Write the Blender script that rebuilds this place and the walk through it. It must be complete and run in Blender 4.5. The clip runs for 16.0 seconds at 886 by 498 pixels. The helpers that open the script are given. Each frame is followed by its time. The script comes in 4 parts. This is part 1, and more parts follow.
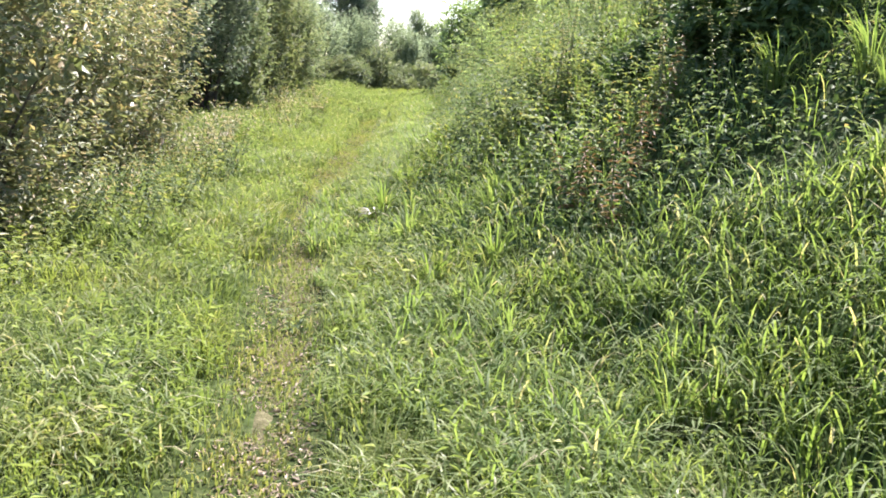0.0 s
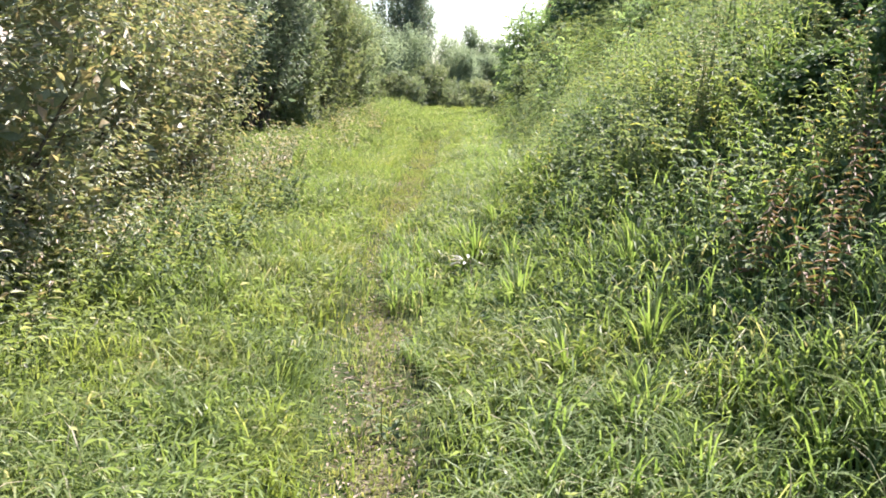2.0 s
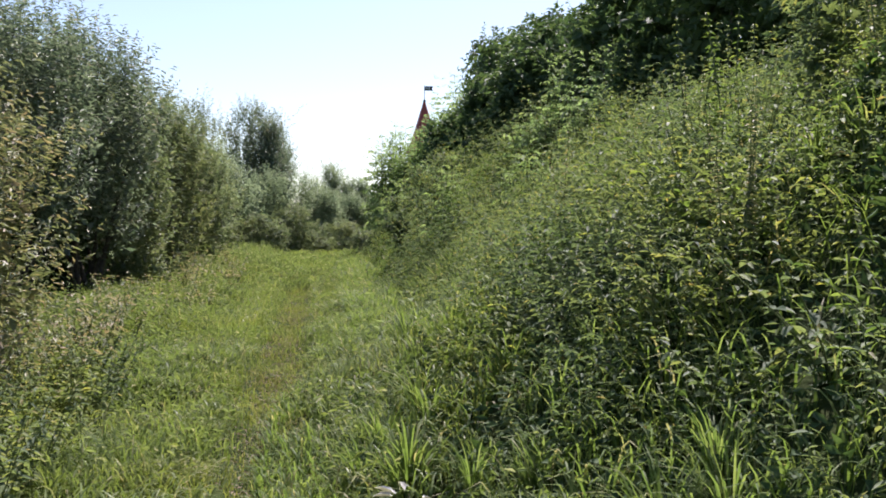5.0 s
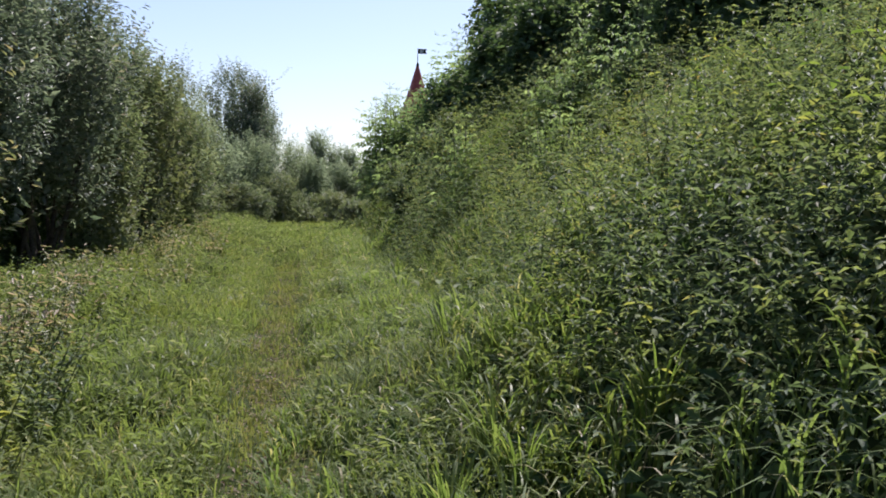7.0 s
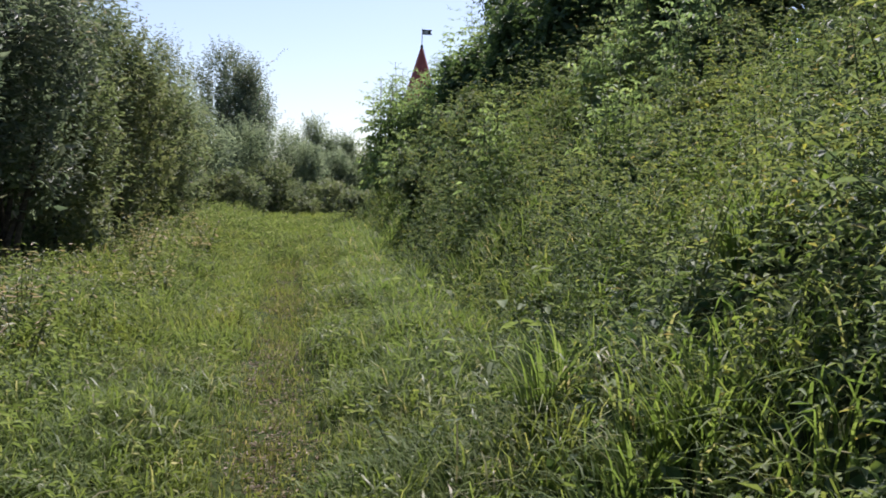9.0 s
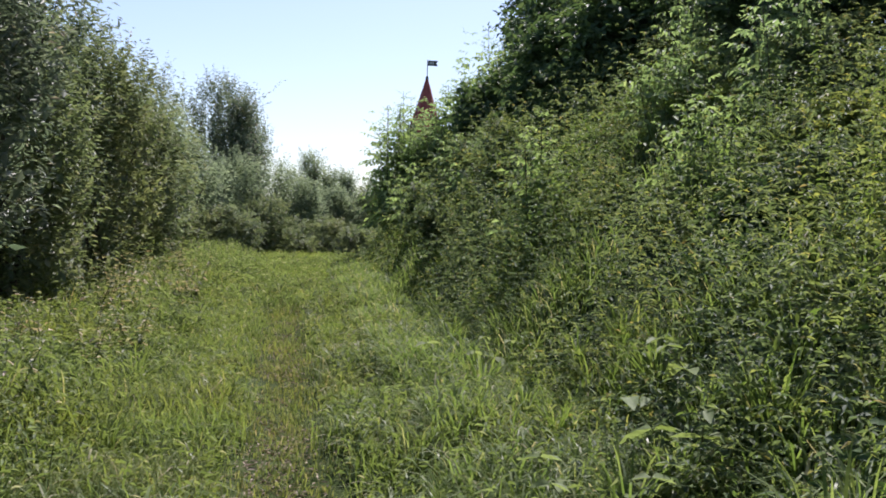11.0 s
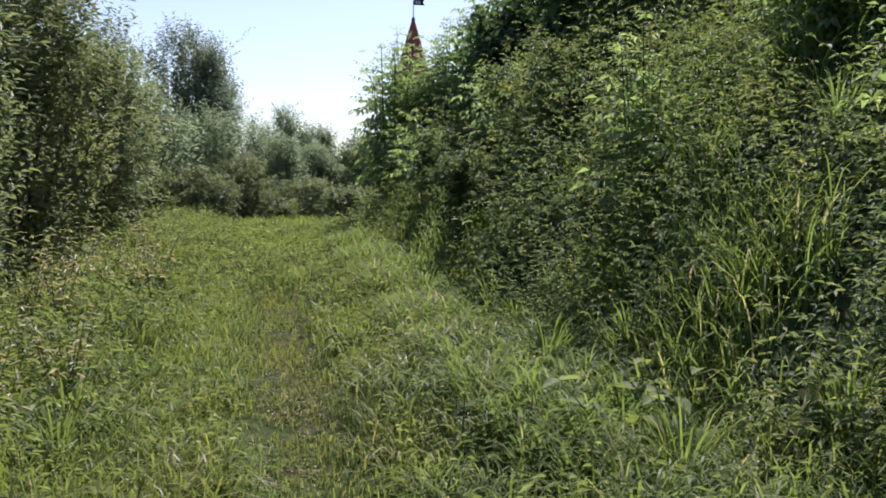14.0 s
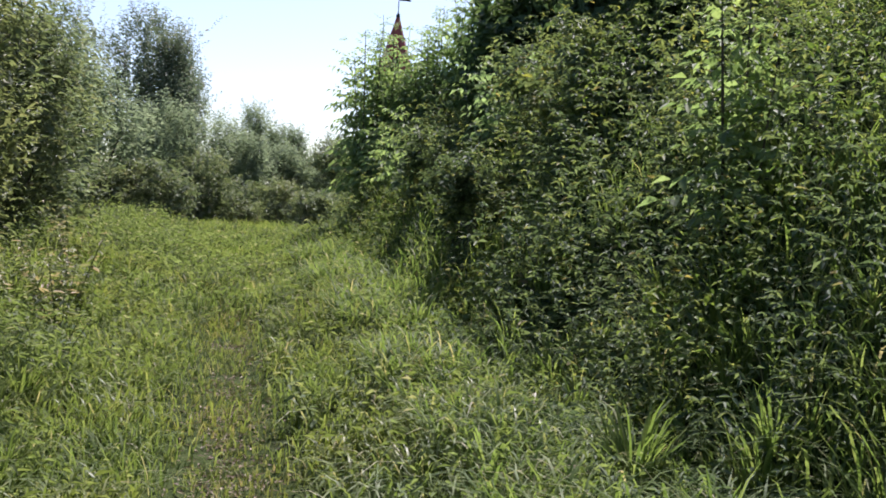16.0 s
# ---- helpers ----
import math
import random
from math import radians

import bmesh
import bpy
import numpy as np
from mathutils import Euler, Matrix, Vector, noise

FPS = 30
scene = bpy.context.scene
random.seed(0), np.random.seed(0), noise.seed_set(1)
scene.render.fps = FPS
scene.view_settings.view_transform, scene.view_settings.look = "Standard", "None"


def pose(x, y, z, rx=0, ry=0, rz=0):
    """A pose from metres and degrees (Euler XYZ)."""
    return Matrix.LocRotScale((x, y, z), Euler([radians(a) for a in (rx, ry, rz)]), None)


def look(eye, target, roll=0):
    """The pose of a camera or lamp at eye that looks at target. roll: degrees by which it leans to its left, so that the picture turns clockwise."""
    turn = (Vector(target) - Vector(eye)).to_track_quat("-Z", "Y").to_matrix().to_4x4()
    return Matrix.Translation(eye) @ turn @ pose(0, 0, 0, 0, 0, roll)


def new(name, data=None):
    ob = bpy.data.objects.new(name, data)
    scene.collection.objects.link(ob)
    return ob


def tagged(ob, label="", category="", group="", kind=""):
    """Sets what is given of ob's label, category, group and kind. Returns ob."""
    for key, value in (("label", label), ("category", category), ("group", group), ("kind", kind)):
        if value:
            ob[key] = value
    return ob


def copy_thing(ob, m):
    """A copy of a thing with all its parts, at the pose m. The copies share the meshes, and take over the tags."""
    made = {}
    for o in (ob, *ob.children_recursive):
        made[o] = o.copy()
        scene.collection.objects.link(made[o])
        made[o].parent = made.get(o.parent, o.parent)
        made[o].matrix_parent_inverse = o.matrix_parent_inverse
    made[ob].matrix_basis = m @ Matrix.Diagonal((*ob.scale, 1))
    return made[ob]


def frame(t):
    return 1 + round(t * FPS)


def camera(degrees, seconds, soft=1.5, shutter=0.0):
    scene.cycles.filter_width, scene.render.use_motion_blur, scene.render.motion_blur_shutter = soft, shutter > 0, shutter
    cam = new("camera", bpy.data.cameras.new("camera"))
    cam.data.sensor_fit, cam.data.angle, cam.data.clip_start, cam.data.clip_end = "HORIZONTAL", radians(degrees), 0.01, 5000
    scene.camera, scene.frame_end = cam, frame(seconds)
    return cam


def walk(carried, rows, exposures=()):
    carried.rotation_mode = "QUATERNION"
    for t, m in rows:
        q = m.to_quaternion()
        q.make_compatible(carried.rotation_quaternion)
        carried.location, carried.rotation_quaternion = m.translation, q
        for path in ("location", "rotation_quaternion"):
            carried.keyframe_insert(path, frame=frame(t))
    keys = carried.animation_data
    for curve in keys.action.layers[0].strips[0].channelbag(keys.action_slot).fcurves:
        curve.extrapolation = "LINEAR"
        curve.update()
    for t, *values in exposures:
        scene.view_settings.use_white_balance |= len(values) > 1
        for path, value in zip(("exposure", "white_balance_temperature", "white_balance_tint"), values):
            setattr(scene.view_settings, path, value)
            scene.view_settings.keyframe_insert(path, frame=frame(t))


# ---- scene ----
cam = camera(49.1, 16.0, soft=1.8)
METRES, EYE, TILT, LEAN, TURN = 18.0, 1.5, -10.0, -2.5, 0.0
ROWS = [
    (0.0, 0.0, 0.0, 0.0, 0.0, 0.0, -0.0),
    (0.5, -0.0052, 0.0285, 0.0051, -0.6, 0.61, 1.52),
    (1.0, -0.016, 0.0502, 0.0076, -0.35, -0.39, -0.07),
    (1.5, -0.024, 0.0729, 0.0148, -1.2, -2.1, 0.76),
    (2.0, -0.031, 0.0971, 0.0185, 2.46, 0.96, -0.87),
    (2.5, -0.0378, 0.1204, 0.0217, -1.46, -0.0, -0.57),
    (3.0, -0.0375, 0.1491, 0.0255, -6.47, 1.46, 0.15),
    (3.5, -0.0397, 0.1813, 0.0296, -5.3, 2.54, 2.89),
    (4.0, -0.0436, 0.2105, 0.035, -4.68, 9.37, 2.91),
    (6.5, -0.0645, 0.3631, 0.0577, -6.71, 7.99, 2.83),
    (7.0, -0.0678, 0.3951, 0.0633, -6.56, 7.57, 2.57),
    (7.5, -0.071, 0.4251, 0.0713, -8.27, 9.4, 2.95),
    (8.0, -0.0714, 0.4617, 0.076, -5.7, 8.64, 1.7),
    (10.5, -0.0908, 0.6154, 0.1064, -9.73, 6.18, 2.95),
    (11.0, -0.0893, 0.6484, 0.1119, -7.63, 9.25, 1.7),
    (11.5, -0.092, 0.6806, 0.1172, -8.77, 7.68, 1.71),
    (12.0, -0.0962, 0.7106, 0.1241, -10.18, 9.25, 2.11),
    (12.5, -0.0986, 0.7449, 0.1299, -8.56, 9.47, 1.39),
    (13.0, -0.1042, 0.7734, 0.1345, -9.1, 8.13, 4.17),
    (13.5, -0.1067, 0.806, 0.1409, -7.0, 7.75, 4.48),
    (14.0, -0.1071, 0.8365, 0.1468, -9.02, 6.69, 3.75),
    (14.5, -0.1041, 0.8679, 0.153, -9.73, 6.51, 3.07),
    (15.0, -0.105, 0.8993, 0.1576, -8.11, 6.8, 3.34),
    (15.5, -0.102, 0.9325, 0.1634, -9.46, 6.95, 3.29),
    (16.0, -0.1014, 0.9669, 0.1688, -11.36, 7.31, 1.17),
]
walk(cam, [(t, pose(0, 0, EYE, TILT, LEAN, TURN) @ pose(METRES * x, METRES * y, METRES * z, 90 + pitch, roll, yaw)) for t, x, y, z, yaw, pitch, roll in ROWS],
     exposures=[(0.0, 2.12, 6330, 20), (1.5, 2.27, 6330, 20), (2.0, 2.1, 6330, 20), (3.0, 2.34, 6330, 20), (3.4, 2.25, 6330, 20), (4.2, 1.58, 6400, 19), (6.5, 0.65, 6130, 22), (7.5, 0.78, 6130, 22), (10.4, 0.6, 6130, 22), (11.0, 0.8, 6130, 22), (14.6, 0.79, 6130, 22), (16.0, 0.95, 6130, 22)])

# ---- world and sun ----
SUN_AZIMUTH, SUN_HEIGHT = 22.0, 54.0      # degrees to the right of straight ahead, and above the horizon
world = bpy.data.worlds.new("sky")
scene.world = world
world.use_nodes = True
wn = world.node_tree
sky = wn.nodes.new("ShaderNodeTexSky")
sky.sky_type = "NISHITA"
sky.sun_disc = False
sky.sun_elevation = radians(SUN_HEIGHT)
sky.sun_rotation = radians(SUN_AZIMUTH)
sky.air_density, sky.dust_density, sky.ozone_density = 1.0, 0.9, 1.0
wn.links.new(sky.outputs[0], wn.nodes["Background"].inputs[0])
wn.nodes["Background"].inputs[1].default_value = 0.092
sun = new("sun", bpy.data.lights.new("sun", "SUN"))
sun.data.energy, sun.data.angle, sun.data.color = 5.0, radians(0.6), (1.0, 0.95, 0.86)
a, h = radians(SUN_AZIMUTH), radians(SUN_HEIGHT)
sun.matrix_world = look(Vector((math.sin(a) * math.cos(h), math.cos(a) * math.cos(h), math.sin(h))) * 80, (0, 0, 0))


# ---- materials ----
def material(name):
    m = bpy.data.materials.new(name)
    m.use_nodes = True
    return m, m.node_tree, m.node_tree.nodes["Principled BSDF"]


def ramp(nt, fac, stops, mode="LINEAR"):
    r = nt.nodes.new("ShaderNodeValToRGB")
    r.color_ramp.interpolation = mode
    while len(r.color_ramp.elements) < len(stops):
        r.color_ramp.elements.new(0.5)
    for e, (p, c) in zip(r.color_ramp.elements, stops):
        e.position, e.color = p, (*c, 1)
    nt.links.new(fac, r.inputs[0])
    return r.outputs[0]


def noise_fac(nt, scale, detail=3.0):
    co = nt.nodes.new("ShaderNodeNewGeometry")
    n = nt.nodes.new("ShaderNodeTexNoise")
    n.inputs["Scale"].default_value, n.inputs["Detail"].default_value = scale, detail
    nt.links.new(co.outputs["Position"], n.inputs["Vector"])
    return n.outputs[0]


def mix_colour(nt, fac, c1, c2, blend="MIX"):
    m = nt.nodes.new("ShaderNodeMix")
    m.data_type, m.blend_type = "RGBA", blend
    for socket, v in ((m.inputs[0], fac), (m.inputs[6], c1), (m.inputs[7], c2)):
        if isinstance(v, (int, float)):
            socket.default_value = v
        elif isinstance(v, tuple):
            socket.default_value = (*v, 1)
        else:
            nt.links.new(v, socket)
    return m.outputs[2]


def leaf_material(name, stops, patch, gloss=0.45, thin=0.42, patch_scale=0.9, warm=(1.2, 1.2, 0.7), shine=0.3, deep=1.0):
    """Thin living leaf: a colour for each leaf, slow patches over the stand, light passing through."""
    m, nt, bsdf = material(name)
    geo = nt.nodes.new("ShaderNodeNewGeometry")
    each = ramp(nt, geo.outputs["Random Per Island"], [(p, (c[0], c[1], c[2] * 1.2)) for p, c in stops])
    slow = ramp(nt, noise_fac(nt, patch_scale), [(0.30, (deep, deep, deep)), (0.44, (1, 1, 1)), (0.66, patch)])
    colour = mix_colour(nt, 1.0, each, slow, "MULTIPLY")
    fine = ramp(nt, noise_fac(nt, 60.0), [(0.3, (0.8, 0.8, 0.8)), (0.7, (1.15, 1.15, 1.15))])
    colour = mix_colour(nt, 1.0, colour, fine, "MULTIPLY")
    nt.links.new(colour, bsdf.inputs["Base Color"])
    bsdf.inputs["Roughness"].default_value = gloss
    bsdf.inputs["Specular IOR Level"].default_value = shine
    tr = nt.nodes.new("ShaderNodeBsdfTranslucent")
    nt.links.new(mix_colour(nt, 1.0, colour, warm, "MULTIPLY"), tr.inputs[0])
    mx = nt.nodes.new("ShaderNodeMixShader")
    mx.inputs[0].default_value = thin
    nt.links.new(bsdf.outputs[0], mx.inputs[1])
    nt.links.new(tr.outputs[0], mx.inputs[2])
    nt.links.new(mx.outputs[0], nt.nodes["Material Output"].inputs[0])
    return m


def rough_material(name, stops, scale, rough=0.9, bump=0.4, spread=8.0):
    m, nt, bsdf = material(name)
    colour = mix_colour(nt, 1.0, ramp(nt, noise_fac(nt, scale, 6.0), stops),
                        ramp(nt, noise_fac(nt, scale / spread, 2.0), [(0.3, (0.75, 0.75, 0.75)), (0.7, (1.2, 1.2, 1.2))]), "MULTIPLY")
    nt.links.new(colour, bsdf.inputs["Base Color"])
    bsdf.inputs["Roughness"].default_value = rough
    bsdf.inputs["Specular IOR Level"].default_value = 0.5 * (1.05 - rough)
    b = nt.nodes.new("ShaderNodeBump")
    b.inputs["Strength"].default_value, b.inputs["Distance"].default_value = bump, 0.02
    nt.links.new(noise_fac(nt, scale * 3, 4.0), b.inputs["Height"])
    nt.links.new(b.outputs[0], bsdf.inputs["Normal"])
    return m


G1, G2, G3, G4 = (0.098, 0.146, 0.036), (0.136, 0.190, 0.050), (0.182, 0.232, 0.070), (0.36, 0.33, 0.19)
MEADOW = leaf_material("meadow_grass_blades", [(0.0, G1), (0.45, G2), (0.90, G3), (0.97, (0.25, 0.28, 0.10)), (1.0, G4)], (1.12, 1.0, 0.85), 0.6, 0.55, shine=0.12)
LONG = leaf_material("long_grass_blades", [(0.0, G1), (0.35, G2), (0.70, G3), (0.88, (0.27, 0.30, 0.13)), (1.0, G4)], (1.12, 1.0, 0.85), 0.45, 0.48, shine=0.27)
SWARD = leaf_material("meadow_leaves", [(0.0, (0.106, 0.150, 0.043)), (0.6, (0.157, 0.211, 0.065)), (0.94, (0.216, 0.275, 0.111)), (1.0, (0.368, 0.361, 0.230))], (1.1, 1.0, 0.9), 0.6, 0.5, shine=0.14)
TRACK = leaf_material("trodden_grass_blades", [(0.0, (0.142, 0.184, 0.050)), (0.6, (0.205, 0.246, 0.075)), (0.9, (0.255, 0.268, 0.10)), (1.0, (0.36, 0.31, 0.19))], (1.1, 1.0, 0.85), 0.6, 0.40, shine=0.15)
TALL = leaf_material("tall_grass_blades", [(0.0, (0.095, 0.150, 0.038)), (0.6, (0.145, 0.208, 0.057)), (0.92, (0.21, 0.262, 0.084)), (1.0, (0.40, 0.35, 0.20))], (1.0, 1.0, 0.8), 0.55, 0.56, shine=0.2)
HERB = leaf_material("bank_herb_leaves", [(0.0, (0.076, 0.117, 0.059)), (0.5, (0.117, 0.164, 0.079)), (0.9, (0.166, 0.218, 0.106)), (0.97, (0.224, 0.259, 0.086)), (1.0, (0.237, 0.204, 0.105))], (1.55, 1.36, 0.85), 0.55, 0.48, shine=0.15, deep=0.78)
VINE = leaf_material("creeper_leaves", [(0.0, (0.088, 0.148, 0.036)), (0.5, (0.130, 0.202, 0.050)), (1.0, (0.19, 0.252, 0.066))], (1.2, 1.15, 0.9), 0.58, 0.5, shine=0.2, deep=0.7)
WILLOW = leaf_material("willow_leaves", [(0.0, (0.102, 0.136, 0.074)), (0.5, (0.156, 0.195, 0.106)), (0.95, (0.240, 0.271, 0.162)), (1.0, (0.372, 0.313, 0.204))], (1.06, 1.0, 0.95), 0.46, 0.48, 0.5, (1.0, 1.08, 0.85), 0.36)
LIGHTWILLOW = leaf_material("yellowing_willow_leaves", [(0.0, (0.118, 0.156, 0.078)), (0.5, (0.170, 0.211, 0.108)), (0.95, (0.252, 0.282, 0.155)), (1.0, (0.300, 0.285, 0.165))], (1.08, 1.0, 0.9), 0.5, 0.46, 0.5, (1.1, 1.15, 0.65), 0.25)
DRYWILLOW = leaf_material("browning_willow_leaves", [(0.0, (0.138, 0.165, 0.078)), (0.5, (0.218, 0.242, 0.121)), (0.8, (0.310, 0.295, 0.155)), (1.0, (0.414, 0.319, 0.196))], (1.05, 1.08, 0.9), 0.48, 0.38, 0.6, (1.1, 1.1, 0.65), 0.38)
# willow leaves paled so that distant haze is held in their colour
HAZEWILLOW = leaf_material("haze_paled_willow_leaves", [(0.0, (0.171, 0.221, 0.119)), (0.6, (0.236, 0.292, 0.162)), (1.0, (0.315, 0.361, 0.208))], (1.05, 1.03, 0.97), 0.6, 0.6, 0.3, (1.1, 1.12, 0.9), shine=0.08)
MAPLE = leaf_material("box_elder_leaves", [(0.0, (0.146, 0.214, 0.092)), (0.5, (0.201, 0.280, 0.120)), (0.9, (0.255, 0.336, 0.145)), (1.0, (0.303, 0.362, 0.161))], (1.12, 1.08, 0.85), 0.5, 0.60, 0.6, (1.15, 1.2, 0.75), shine=0.1)
# leaf green darkened to stand for shade in hollows and under the willows
SHADELEAF = leaf_material("shade_darkened_leaves", [(0.0, (0.042, 0.080, 0.028)), (0.6, (0.066, 0.115, 0.038)), (1.0, (0.098, 0.150, 0.046))], (1.1, 1.05, 0.9), 0.62, 0.36, 0.5, shine=0.18)
BANKTREE = leaf_material("bank_tree_leaves", [(0.0, (0.055, 0.098, 0.041)), (0.6, (0.085, 0.140, 0.057)), (1.0, (0.125, 0.180, 0.071))], (1.1, 1.05, 0.9), 0.55, 0.42, 0.5, shine=0.2)
RUST = leaf_material("withered_dock_leaves", [(0.0, (0.12, 0.07, 0.035)), (0.5, (0.19, 0.115, 0.055)), (1.0, (0.26, 0.20, 0.095))], (1.0, 1.0, 1.0), 0.6, 0.25)
PALE = leaf_material("dead_pale_leaves", [(0.0, (0.28, 0.27, 0.20)), (0.6, (0.40, 0.39, 0.31)), (1.0, (0.52, 0.50, 0.42))], (1.0, 1.0, 1.0), 0.6, 0.15)
STRAW = leaf_material("dry_litter", [(0.0, (0.160, 0.117, 0.068)), (0.6, (0.272, 0.211, 0.128)), (1.0, (0.368, 0.304, 0.203))], (1.0, 1.0, 1.0), 0.7, 0.1)
BARK = rough_material("grey_brown_bark", [(0.3, (0.055, 0.045, 0.035)), (0.7, (0.13, 0.11, 0.085))], 22.0)
STEM = rough_material("green_stem", [(0.3, (0.07, 0.10, 0.03)), (0.7, (0.14, 0.16, 0.06))], 30.0, 0.6, 0.2)
SOIL = rough_material("soil_and_thatch", [(0.25, (0.018, 0.022, 0.009)), (0.5, (0.034, 0.050, 0.015)), (0.75, (0.062, 0.068, 0.030))], 9.0, 0.95, 0.8, 12.0)
EARTH = rough_material("trodden_earth", [(0.25, (0.050, 0.048, 0.024)), (0.5, (0.085, 0.080, 0.042)), (0.75, (0.16, 0.140, 0.09))], 14.0, 0.95, 0.7, 7.0)
ROOF = rough_material("faded_red_roof_paint", [(0.3, (0.23, 0.055, 0.045)), (0.7, (0.32, 0.085, 0.065))], 6.0, 0.6, 0.15)
TIMBER = rough_material("weathered_timber", [(0.3, (0.16, 0.11, 0.07)), (0.7, (0.28, 0.20, 0.13))], 12.0, 0.8, 0.3)
IRON = rough_material("dark_painted_iron", [(0.3, (0.018, 0.022, 0.020)), (0.7, (0.035, 0.040, 0.036))], 20.0, 0.5, 0.1)
WHITE = rough_material("white_paint", [(0.3, (0.72, 0.72, 0.70)), (0.7, (0.82, 0.82, 0.80))], 20.0, 0.6, 0.1)

# ---- lie of the land ----
RNG = np.random.default_rng(7)
TABLE = RNG.random((64, 64))


def value_noise(x, y, size):
    """Smooth random field, 0 to 1, with lumps of that size in metres."""
    u, v = np.asarray(x) / size + 100.0, np.asarray(y) / size + 100.0
    i, j = np.floor(u).astype(int), np.floor(v).astype(int)
    f, g = u - i, v - j
    f, g = f * f * (3 - 2 * f), g * g * (3 - 2 * g)
    t = lambda p, q: TABLE[p % 64, q % 64]
    return (t(i, j) * (1 - f) + t(i + 1, j) * f) * (1 - g) + (t(i, j + 1) * (1 - f) + t(i + 1, j + 1) * f) * g


def smooth_step(t):
    t = np.clip(t, 0, 1)
    return t * t * (3 - 2 * t)


def track_x(y):
    return np.interp(y, [-6, 3.7, 5.4, 8, 12, 14, 17, 20, 24, 28, 34, 40], [-0.6, -0.7, -0.92, -1.2, -1.48, -1.6, -1.72, -1.79, -1.87, -1.92, -1.86, -1.8])


def foot_x(y):
    return np.interp(y, [-6, 3, 5.2, 7, 8, 11, 14, 15.5, 18, 22, 28, 34, 40, 60], [1.9, 1.4, 0.9, 0.3, -0.1, -0.6, -0.6, -0.15, 0.1, 0.0, -0.15, -0.3, -0.15, 1.0])


def land(x, y):
    """Height of the ground: a gently rising glade with a steep bank along its right-hand side."""
    x, y = np.asarray(x, float), np.asarray(y, float)
    base = np.interp(y, [-40, 0, 7, 13.5, 23, 29, 36, 42, 60], [-0.4, -0.35, -0.28, -0.1, 0.0, 0.25, 0.62, 0.7, 0.7])
    d = x - foot_x(y)
    high = 4.0 - 0.4 * smooth_step((9 - y) / 8)
    steep = np.interp(y, [7, 11, 14, 18.5, 20.5, 23, 27], [0.6, 0.7, 0.72, 0.66, 0.8, 1.05, 1.3])
    bank = high * (1 - np.exp(-(np.maximum(d, 0) ** 1.25) * steep / high))
    lumps = 0.12 * (value_noise(x, y, 1.3) - 0.5) + 0.35 * (value_noise(x, y, 2.7) - 0.5) * smooth_step(d / 1.5)
    dip = -0.05 * np.exp(-((x - track_x(y)) / 0.22) ** 2) * smooth_step((30 - y) / 5)
    base = base + 0.25 * smooth_step((-2.5 - x) / 1.6) * smooth_step((y - 13) / 6) * smooth_step((44 - y) / 9)
    base = base + 0.26 * smooth_step((x - track_x(y) - 0.35) / 0.95) * smooth_step((y - 5) / 3) * smooth_step((42 - y) / 9)
    near = smooth_step((70 - np.hypot(x, y - 20)) / 30)
    return base + bank * near + lumps * near + dip


# ---- mesh helpers ----
def mesh_of(name, verts, tris, mat, smooth=False):
    """A mesh of triangles from arrays."""
    me = bpy.data.meshes.new(name)
    verts, tris = np.asarray(verts, np.float32).reshape(-1, 3), np.asarray(tris, np.int32).reshape(-1, 3)
    me.vertices.add(len(verts))
    me.vertices.foreach_set("co", verts.ravel())
    me.loops.add(tris.size)
    me.loops.foreach_set("vertex_index", tris.ravel())
    me.polygons.add(len(tris))
    me.polygons.foreach_set("loop_start", np.arange(0, tris.size, 3, dtype=np.int32))
    me.polygons.foreach_set("use_smooth", np.full(len(tris), smooth))
    me.update(calc_edges=True)
    me.materials.append(mat)
    return me


def part(name, me, parent=None, label=""):
    ob = new(name, me)
    if parent:
        ob.parent = parent
    return tagged(ob, label)


def empty(name, x, y, z, label, category, group=""):
    ob = new(name)
    ob.empty_display_size = 0.2
    ob.matrix_world = pose(x, y, z)
    return tagged(ob, label, category, group)


def unit(v):
    return v / np.maximum(np.linalg.norm(v, axis=-1, keepdims=True), 1e-9)


def blades(root, lean, length, width, droop, segs=2):
    """Grass blades that rise and arch over. Returns verts and tris."""
    n = len(root)
    up = np.array([0, 0, 1.0])
    side = unit(np.cross(np.tile(up, (n, 1)), lean) + 1e-6)
    rows = []
    for k in range(segs + 1):
        s = k / segs
        fwd = (0.10 * s + 0.42 * droop * s ** 2.4)[:, None] * lean
        rise = (s - 0.36 * droop * s ** 2.8)[:, None] * up
        centre = root + (fwd + rise) * length[:, None]
        if k == segs:
            rows.append(centre[:, None])
        else:
            w = (width * (1 - 0.45 * s))[:, None] * side * 0.5
            rows.append(np.stack([centre - w, centre + w], 1))
    v = np.concatenate(rows, 1)
    per = 2 * segs + 1
    t = []
    for k in range(segs - 1):
        b = 2 * k
        t += [(b, b + 1, b + 3), (b, b + 3, b + 2)]
    b = 2 * (segs - 1)
    t.append((b, b + 1, b + 2))
    tris = (np.arange(n) * per)[:, None, None] + np.array(t)[None]
    return v.reshape(-1, 3), tris.reshape(-1, 3)


